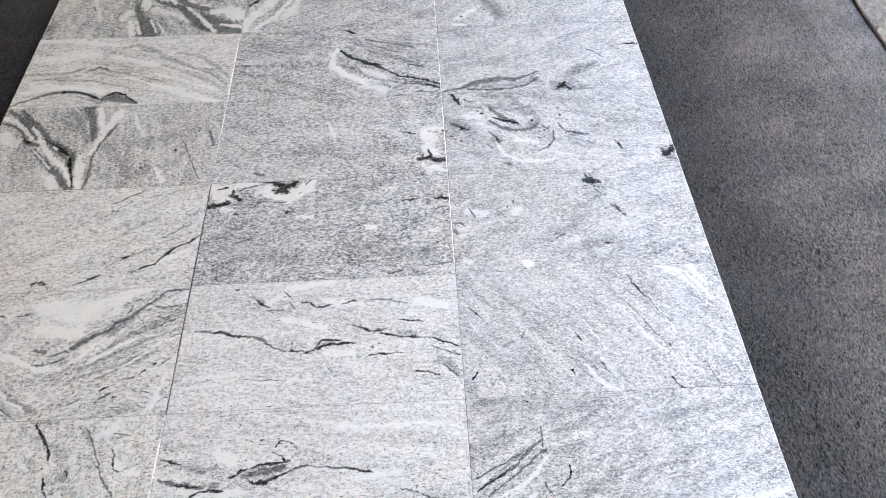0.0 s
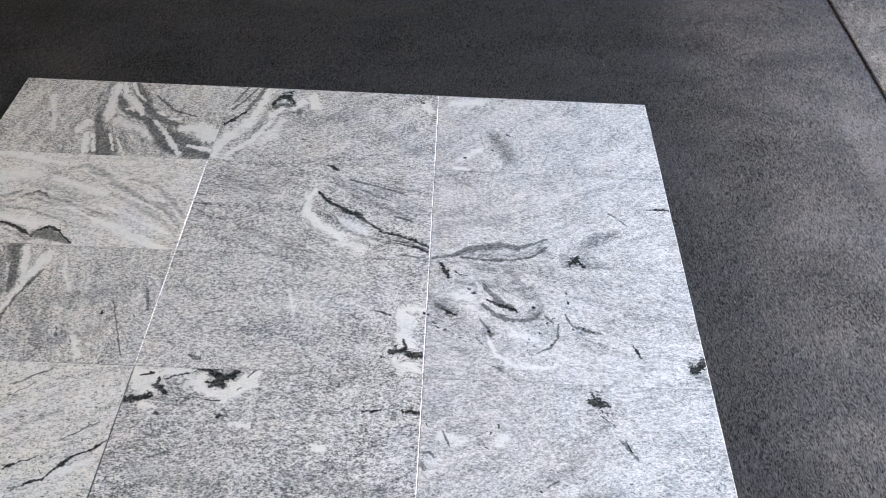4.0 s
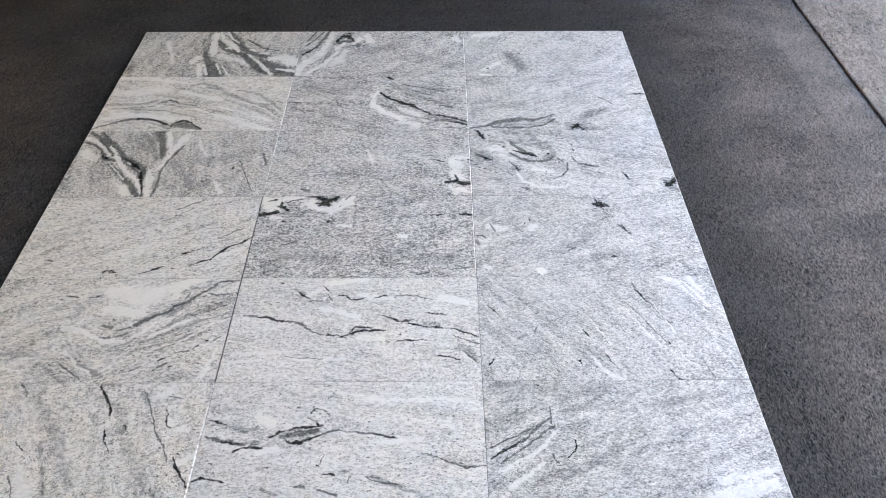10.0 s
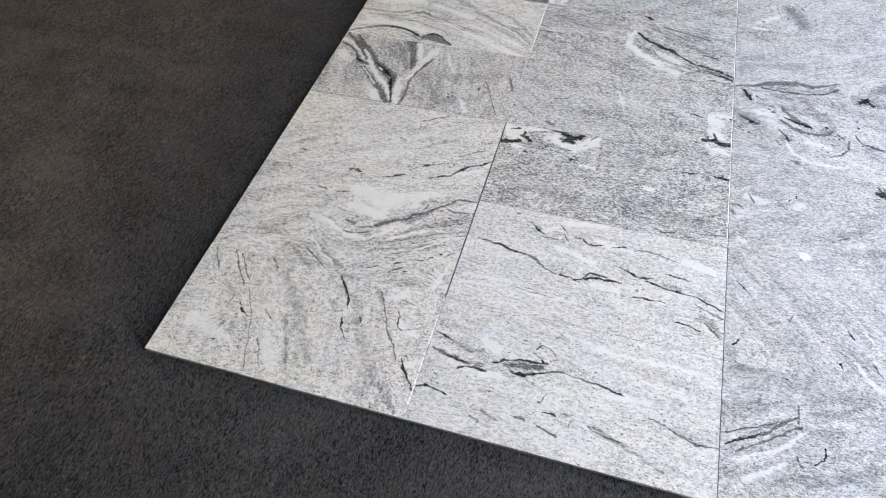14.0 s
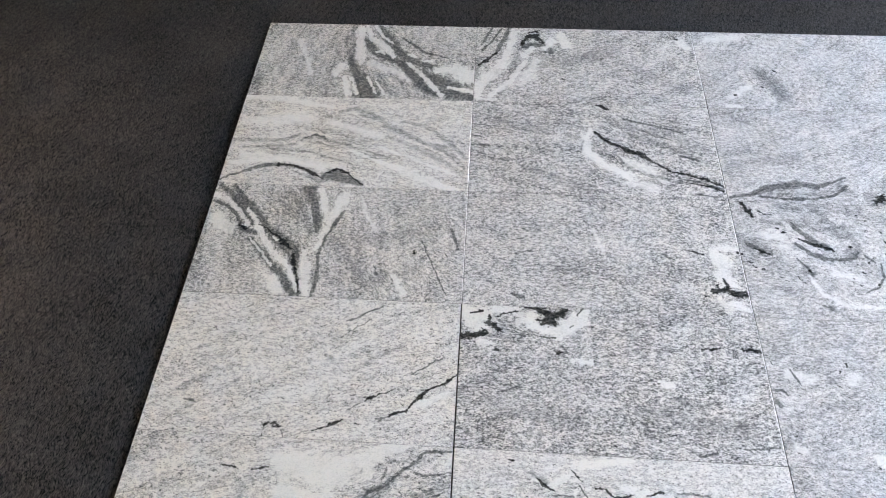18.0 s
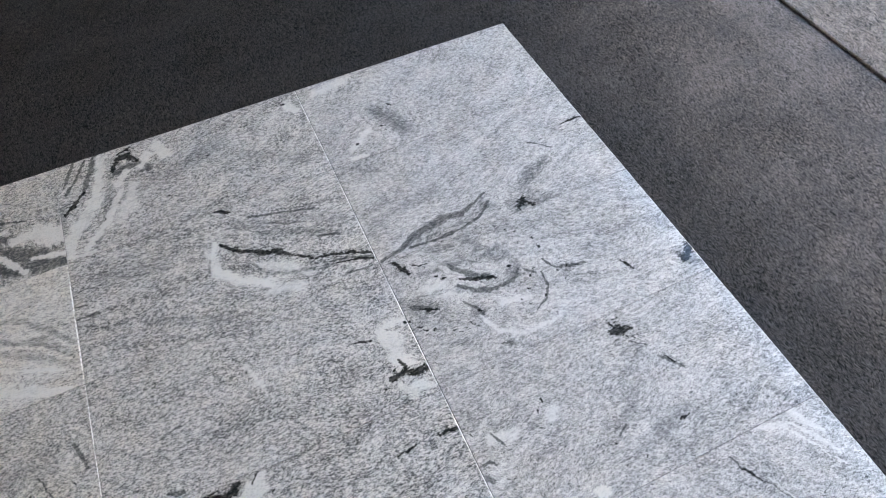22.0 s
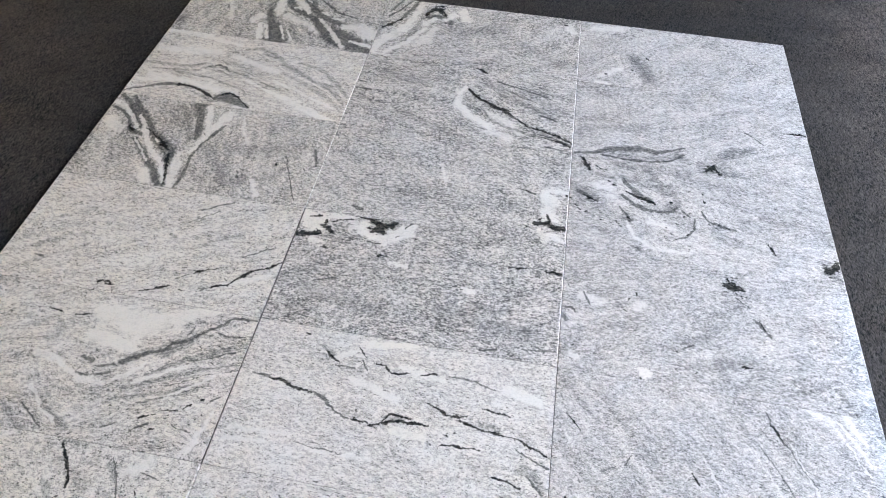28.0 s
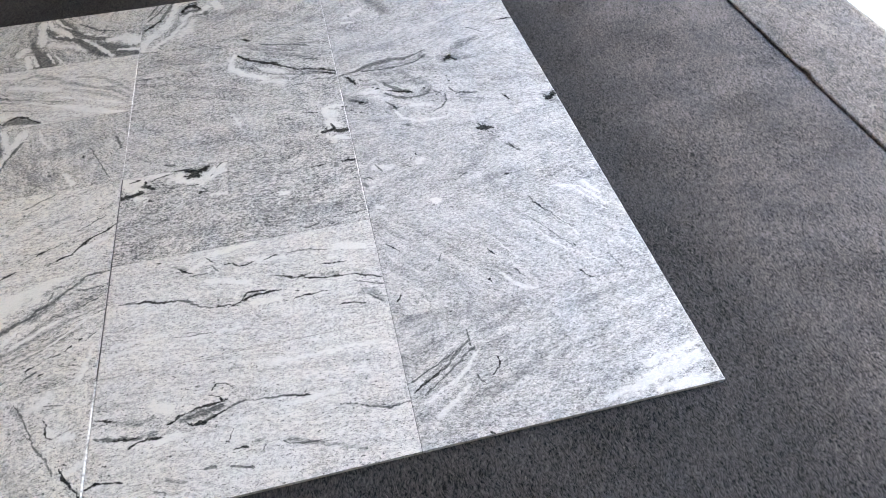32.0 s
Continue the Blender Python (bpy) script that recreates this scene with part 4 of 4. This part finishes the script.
stone_tile(
    1, 5, "pale granite tile with a dark eye-shaped vein", 0.7, -8, 1.0, 0.08, 0.58, 0.0, 0.5,
    ("D", [(145, 171, 1.4), (164, 181, 1.7), (193, 189, 1.4), (222, 193, 2.4), (244, 194, 1.1), (259, 198, 0.8)]),
    ("S", [(169, 173, 4.8), (213, 179, 12), (250, 187, 6.2)]),
    ("K", [(180, 175, 3.6), (216, 179, 4.8), (248, 187, 3.4)]),
    ("D", [(176, 168, 1.4), (191, 159, 2), (208, 157, 3.3), (234, 165, 2), (261, 178, 1)]),
    ("K", [(200, 158, 2.4), (234, 168, 2.2)]),
    ("K", [(262, 180, 2.2), (279, 186, 2.2), (295, 186, 1.2)]),
    ("K", [(294, 186, 1.2), (333, 182, 1.5), (357, 178, 2.4), (386, 175, 2.3), (417, 167, 1.2)]),
    ("D", [(357, 179, 0.7), (386, 175, 1), (415, 168, 0.9)]),
    ("p", [(176, 165, 1.3), (215, 169, 2.3)]),
    ("D", [(228, 227, 0.6), (238, 237, 0.8), (257, 235, 0.8), (267, 222, 0.6)]),
    ("D", [(224, 216, 0.6), (242, 207, 0.9), (246, 196, 1.7)]),
    ("D", [(5, 211, 0.9), (23, 207, 1.6), (46, 200, 1.1)]),
    ("S", [(46, 196, 2.4), (86, 188, 5.4), (118, 192, 3.8)]),
    ("K", [(7, 175, 1.6), (36, 165, 3.4), (75, 161, 2.4), (95, 153, 1.7)]),
    ("D", [(42, 164, 1.6), (72, 158, 1.7), (89, 161, 1)]),
    ("D", [(74, 140, 1.7), (91, 148, 1.7), (116, 148, 1.7), (136, 146, 1.4)]),
    ("S", [(94, 160, 4.4), (121, 156, 4.4)]),
    ("D", [(4, 75, 1.2), (19, 82, 2.2), (36, 80, 1.4), (67, 75, 1.2)]),
    ("D", [(176, 243, 0.9), (181, 240, 0.9)]),
    ("D", [(195, 241, 0.6), (201, 241, 0.6)]),
    ("D", [(258, 110, 0.9), (264, 119, 0.9), (269, 131, 0.8)]),
    ("D", [(255, 109, 1.3), (260, 108, 1.1)]),
    ("D", [(268, 89, 0.9), (282, 89, 1.4), (293, 86, 0.9)]),
    ("K", [(215, 64, 1.6), (233, 64, 2.9)]),
    ("K", [(263, 57, 2.2), (287, 51, 1.7), (305, 47, 1.7)]),
    ("S", [(302, 92, 2.4), (325, 98, 2.4)]),
    ("K", [(326, 86, 1.1), (322, 72, 1.1)]),
    ("K", [(360, 84, 1.2), (395, 70, 1.4), (430, 68, 1.7)]),
    ("S", [(371, 87, 3.1), (418, 64, 4.1), (463, 48, 4.1), (508, 33, 3.1)]),
    ("K", [(476, 134, 1), (499, 126, 1.2), (532, 114, 1.4), (559, 104, 1.6), (586, 102, 1.2), (623, 108, 1.1)]),
    ("S", [(521, 117, 2.2), (565, 106, 4.4), (588, 104, 2.2)]),
    ("D", [(422, 113, 0.6), (425, 113, 0.6)]),
    ("D", [(367, 56, 0.8), (372, 56, 0.6)]),
    ("l", [(114, 219, 9.2), (146, 202, 10.4)]),
    ("L", [(125, 138, 5.3), (167, 141, 6.3)]),
    ("p", [(345, 256, 2.9), (463, 261, 5.3), (578, 259, 4)]),
    ("L", [(464, 254, 1.5), (521, 260, 1.6), (602, 245, 1.4)]),
    ("p", [(441, 53, 4.8), (496, 39, 4.8)]),
    ("S", [(145, 61, 3.1), (185, 47, 3.1)]),
    ("K", [(126, 43, 1.6), (147, 36, 1.6)]),
    ("D", [(29, 115, 0.7), (35, 114, 1)]),
    ("p", [(372, 156, 4.4), (473, 165, 6.2)]),
)
stone_tile(
    2, 0, "light grey speckled granite tile", 0.555, 45, 0.4, 0.1, 0.58, -0.3, 1.2,
    ("F", [(154, 152, 15.6), (192, 96, 39.2), (206, 35, 24)]),
    ("S", [(157, 143, 13.6), (185, 95, 18.7), (199, 45, 13.6)]),
    ("D", [(170, 144, 1.2), (173, 139, 2)]),
    ("D", [(153, 86, 1.5), (156, 81, 1.9)]),
    ("D", [(198, 146, 2), (202, 141, 1.7)]),
    ("D", [(75, 51, 2), (81, 52, 1.6)]),
    ("L", [(54, 9, 6.3), (91, 7, 4.5)]),
    ("p", [(60, 37, 9.3), (122, 84, 9.3)]),
    ("p", [(39, 268, 10.9), (122, 286, 15.4)]),
)
stone_tile(
    2, 1, "light grey granite tile with a dark feathered vein", 0.53, 24, 0.7, 0.08, 0.58, -0.7, 1.2,
    ("K", [(5, 12, 2.4), (52, 21, 4.4), (88, 39, 6.8), (135, 52, 8.5), (177, 61, 6.8), (211, 51, 5.8)]),
    ("K", [(211, 51, 4.8), (247, 65, 3.4), (287, 83, 2)]),
    ("K", [(73, 16, 2.7), (135, 12, 3.1), (203, 14, 2.9), (252, 32, 3.1), (285, 58, 2.7)]),
    ("S", [(94, 24, 6.8), (162, 31, 12), (231, 31, 8.5), (277, 54, 4.8)]),
    ("S", [(267, 61, 9.6), (281, 41, 9.6)]),
    ("S", [(93, 30, 2.4), (162, 39, 2.7), (232, 41, 0.5)]),
    ("p", [(110, 31, 2.6), (162, 36, 6.6), (220, 36, 5.3)]),
    ("D", [(339, 10, 4.2), (354, 24, 7.7), (367, 8, 3.7), (373, -5, 2.8)]),
    ("S", [(342, 10, 21.6), (387, 9, 21.6), (434, -2, 7.2)]),
    ("S", [(387, 78, 12), (425, 96, 13.6), (462, 109, 10.2)]),
    ("F", [(368, 49, 11.3), (409, 79, 11.3)]),
    ("D", [(546, 194, 1.1), (575, 194, 2.8), (614, 196, 2.5)]),
    ("K", [(449, 177, 1.5), (494, 138, 1.5)]),
    ("F", [(22, 111, 12), (193, 140, 19.8)]),
)
stone_tile(
    2, 2, "light grey granite tile with curling dark veins", 0.52, -12, 0.9, 0.12, 0.58, -0.5, 1.2,
    ("D", [(26, 303, 3.4), (37, 279, 6.3), (47, 260, 3.5)]),
    ("D", [(60, 280, 1.7), (74, 272, 1.4), (89, 268, 0.8)]),
    ("D", [(92, 233, 0.8), (97, 229, 1.6)]),
    ("D", [(106, 220, 3), (112, 218, 1.5)]),
    ("K", [(127, 243, 3.8), (147, 220, 4.8), (168, 198, 6), (193, 180, 6.8)]),
    ("D", [(136, 204, 1.7), (166, 191, 3.7), (192, 180, 3.9), (206, 173, 1.7)]),
    ("K", [(127, 189, 3.8), (153, 166, 4.4), (178, 154, 5.3), (210, 151, 3.1), (242, 155, 3.1), (256, 174, 2)]),
    ("D", [(241, 187, 2.3), (247, 186, 1.6)]),
    ("S", [(170, 302, 6), (195, 287, 11.9), (204, 268, 8.5)]),
    ("S", [(220, 227, 7.2), (234, 216, 10.2)]),
    ("S", [(252, 217, 6.8), (261, 188, 8.5), (236, 164, 9.6)]),
    ("S", [(121, 251, 5.1), (187, 230, 4.8), (240, 238, 5.1)]),
    ("S", [(107, 299, 7.2), (148, 288, 6.8)]),
    ("S", [(-3, 203, 10.8), (30, 184, 20.4), (54, 167, 11.9)]),
    ("K", [(20, 183, 5.1), (51, 166, 5.1)]),
    ("D", [(33, 173, 1.2), (50, 165, 3.4), (67, 155, 1.2)]),
    ("D", [(-2, 159, 1.3), (3, 157, 1.8)]),
    ("D", [(321, 208, 1.1), (323, 203, 2.1)]),
    ("K", [(314, 171, 2.2), (325, 146, 1.9), (337, 140, 2.7), (361, 131, 3.8), (389, 125, 2.4)]),
    ("D", [(369, 128, 1.4), (375, 127, 1.8)]),
    ("K", [(297, 145, 2), (291, 108, 2.2), (276, 85, 1.6), (242, 70, 1.5)]),
    ("K", [(269, 166, 2), (284, 149, 2)]),
    ("K", [(121, 151, 2.7), (136, 129, 2.9), (143, 113, 5.1)]),
    ("D", [(138, 121, 2), (142, 117, 1.3)]),
    ("p", [(63, 213, 10.9), (95, 207, 10.9)]),
    ("p", [(75, 184, 4.7), (108, 180, 4.7)]),
    ("p", [(136, 106, 2.6), (157, 60, 5.3), (194, 38, 5.3), (254, 36, 4), (294, 46, 1.8)]),
    ("K", [(145, 35, 1.4), (165, 26, 2.7)]),
    ("D", [(11, 139, 1.2), (16, 136, 1.2)]),
    ("D", [(23, 128, 0.8), (28, 125, 0.8)]),
    ("D", [(83, 93, 1.1), (89, 91, 0.8)]),
    ("D", [(112, 101, 0.8), (116, 97, 1.1)]),
    ("S", [(70, 248, 3.8), (108, 242, 3.4)]),
    ("S", [(194, 255, 3.4), (227, 244, 4.1), (246, 226, 3.4)]),
    ("p", [(190, 115, 7.8), (246, 106, 5.5)]),
    ("D", [(468, 75, 1.4), (471, 70, 1)]),
    ("D", [(584, 43, 8.7), (608, 60, 7)]),
    ("S", [(584, 53, 8.4), (596, 30, 13.6)]),
    ("D", [(458, 100, 1.6), (468, 78, 1.5)]),
    ("D", [(9, 144, 1.2), (11, 145, 0.7)]),
    ("D", [(19, 134, 1.2), (23, 134, 0.7)]),
    ("D", [(27, 123, 1.2), (30, 121, 0.7)]),
    ("D", [(40, 119, 1.2), (44, 121, 1)]),
    ("D", [(73, 101, 1.2), (76, 101, 1)]),
    ("D", [(96, 97, 0.8), (99, 96, 1)]),
    ("D", [(111, 104, 1.2), (113, 105, 0.7)]),
    ("D", [(118, 90, 0.8), (122, 90, 0.7)]),
    ("D", [(228, 105, 1.2), (231, 104, 0.7)]),
    ("D", [(239, 88, 1.2), (243, 89, 0.7)]),
    ("D", [(248, 141, 1.2), (250, 141, 1)]),
    ("D", [(254, 121, 1.6), (258, 120, 1)]),
    ("D", [(271, 148, 1.6), (274, 150, 1)]),
    ("D", [(285, 159, 1.2), (289, 159, 0.7)]),
    ("D", [(291, 121, 0.8), (293, 120, 1)]),
    ("D", [(276, 92, 1.2), (280, 94, 1.4)]),
    ("D", [(220, 77, 0.8), (222, 77, 0.7)]),
    ("D", [(326, 135, 1.6), (330, 133, 0.7)]),
    ("D", [(349, 134, 0.8), (352, 136, 1)]),
    ("D", [(332, 110, 0.8), (335, 111, 1.4)]),
    ("D", [(319, 229, 0.8), (321, 228, 1.4)]),
    ("D", [(295, 260, 1.2), (299, 262, 1)]),
    ("D", [(279, 275, 1.2), (282, 275, 1)]),
    ("D", [(304, 296, 0.8), (308, 295, 1)]),
)
stone_tile(
    2, 3, "light grey granite tile with a black spot", 0.51, 18, 0.7, 0.08, 0.56, -0.2, 1.2,
    ("D", [(350, 265, 7.4), (362, 263, 13.1), (375, 263, 7.4)]),
    ("D", [(368, 249, 2.1), (371, 244, 1.6)]),
    ("D", [(355, 285, 1.8), (360, 281, 2)]),
    ("K", [(372, 235, 1.7), (396, 215, 1.1)]),
    ("K", [(401, 188, 2), (419, 166, 2.5), (430, 150, 2.4)]),
    ("D", [(411, 183, 1.2), (420, 165, 2.1)]),
    ("D", [(158, 209, 1.5), (158, 203, 2.1)]),
    ("D", [(141, 192, 1.2), (141, 186, 0.8)]),
    ("D", [(129, 162, 1.3), (134, 158, 0.9)]),
    ("D", [(11, 205, 2.1), (13, 199, 1.1)]),
    ("K", [(45, 190, 1.2), (59, 160, 1.4)]),
    ("K", [(3, 146, 2.4), (22, 145, 2.4), (30, 138, 1.4)]),
    ("K", [(5, 125, 3.4), (12, 114, 3.4)]),
    ("l", [(164, 23, 7.4), (171, 19, 10.4)]),
    ("D", [(159, 8, 1.2), (164, 5, 1)]),
    ("p", [(40, 181, 10.9), (86, 171, 7.7)]),
    ("p", [(156, 173, 9.3), (170, 180, 9.3)]),
    ("p", [(25, 37, 6.6), (36, 31, 6.6)]),
    ("D", [(233, 82, 1.2), (237, 79, 1.2)]),
    ("K", [(248, 90, 1.5), (271, 101, 1.5)]),
    ("D", [(25, 58, 0.8), (30, 57, 1.1)]),
    ("D", [(23, 28, 0.9), (29, 26, 0.9)]),
    ("D", [(270, 38, 0.7), (275, 41, 0.6)]),
    ("D", [(365, 69, 1.7), (384, 70, 1.4)]),
    ("S", [(548, 48, 5.8), (561, 26, 6.8)]),
    ("F", [(266, 47, 15.6), (391, 78, 15.6)]),
    ("F", [(263, 101, 11.3), (343, 166, 16)]),
    ("D", [(343, 9, 0.6), (348, 5, 0.8)]),
)
stone_tile(
    2, 4, "light grey granite tile with fine slanting streaks", 0.54, -50, 0.8, 0.06, 0.56, 0.4, 1.2,
    ("D", [(250, 139, 1.1), (263, 122, 1.7)]),
    ("D", [(230, 52, 1.4), (239, 38, 1)]),
    ("K", [(296, 65, 1.7), (313, 39, 1.2)]),
    ("p", [(257, 65, 2.6), (285, 27, 5.1), (323, -2, 7)]),
    ("D", [(438, 22, 1.7), (448, 7, 1.3), (458, -3, 0.9)]),
    ("D", [(450, 105, 0.6), (454, 100, 1.1)]),
    ("D", [(404, 260, 1.2), (423, 226, 1.1)]),
    ("D", [(22, 214, 0.9), (51, 181, 1.5)]),
    ("D", [(18, 41, 1.7), (28, 56, 2)]),
    ("D", [(55, 49, 1), (59, 48, 0.6)]),
    ("S", [(92, 114, 3.1), (109, 123, 3.1)]),
    ("K", [(133, 131, 1.1), (144, 153, 1.1)]),
    ("p", [(513, 292, 2.8), (570, 190, 1.6)]),
    ("p", [(547, 303, 8.8), (578, 245, 3.3)]),
    ("p", [(437, 223, 1.7), (474, 124, 1.7)]),
    ("p", [(451, 107, 0.5), (488, 47, 1.6)]),
    ("K", [(409, 246, 0.8), (471, 148, 0.8)]),
    ("K", [(516, 58, 0.7), (535, 4, 0.7)]),
    ("K", [(378, 213, 0.7), (450, 95, 0.7)]),
    ("p", [(355, 210, 1.6), (428, 92, 1.6)]),
    ("p", [(273, 169, 1.3), (318, 86, 1.3)]),
    ("K", [(397, 283, 1.4), (418, 232, 1.7), (427, 217, 1.1)]),
    ("p", [(469, 306, 3.5), (533, 283, 2.6), (559, 246, 5), (574, 209, 3.5)]),
)
stone_tile(
    2, 5, "grey granite tile with a dark vein and a pale corner", 0.50, 22, 0.9, 0.08, 0.56, 0.5, 1.2,
    ("D", [(8, 120, 1.4), (37, 137, 2), (61, 147, 2), (81, 164, 1)]),
    ("K", [(73, 152, 1.9), (117, 192, 3.4), (145, 215, 1.9)]),
    ("K", [(10, 147, 2), (57, 166, 1.6), (107, 193, 1.2)]),
    ("K", [(29, 110, 1.2), (89, 150, 1.4), (152, 195, 2.4)]),
    ("D", [(190, 163, 1), (191, 142, 1.4), (173, 121, 1)]),
    ("K", [(147, 238, 1.2), (145, 201, 1.7)]),
    ("D", [(134, 4, 1.9), (140, 2, 1.9)]),
    ("D", [(120, 295, 1.6), (126, 294, 1.6)]),
    ("p", [(483, 13, 8.8), (574, 11, 15.2)]),
    ("p", [(371, 16, 8.8), (474, 35, 14.3), (584, 66, 14)]),
    ("p", [(475, 70, 7.8), (596, 95, 6.6)]),
    ("F", [(28, 222, 12.7), (63, 228, 9)]),
    ("F", [(45, 289, 36.8), (141, 278, 24), (274, 277, 13)]),
    ("F", [(362, 239, 12), (554, 274, 10)]),
    ("F", [(182, 232, 17.3), (303, 245, 10)]),
    ("K", [(141, 132, 1.1), (153, 104, 1.1)]),
    ("S", [(93, 185, 4.1), (43, 140, 3.6)]),
    ("p", [(28, 94, 2.6), (110, 136, 4), (161, 187, 2.6)]),
    ("p", [(46, 58, 5.3), (120, 110, 3.7)]),
    ("F", [(158, 82, 12), (278, 130, 10)]),
)

# a loose sample slab lying across the strip, seen only at its corner
sample = tile_object("stone_slab", 0.61, 0.305, 0.010, 0.0005, granite(31, 0.68, 30, 0.7, 0.06, 0.6, ()))
sample.matrix_world = pose(2.584, 2.551, 0.003, 0, 0, -4)
tagged(sample, "pale speckled granite slab lying on the felt strip", "slab")
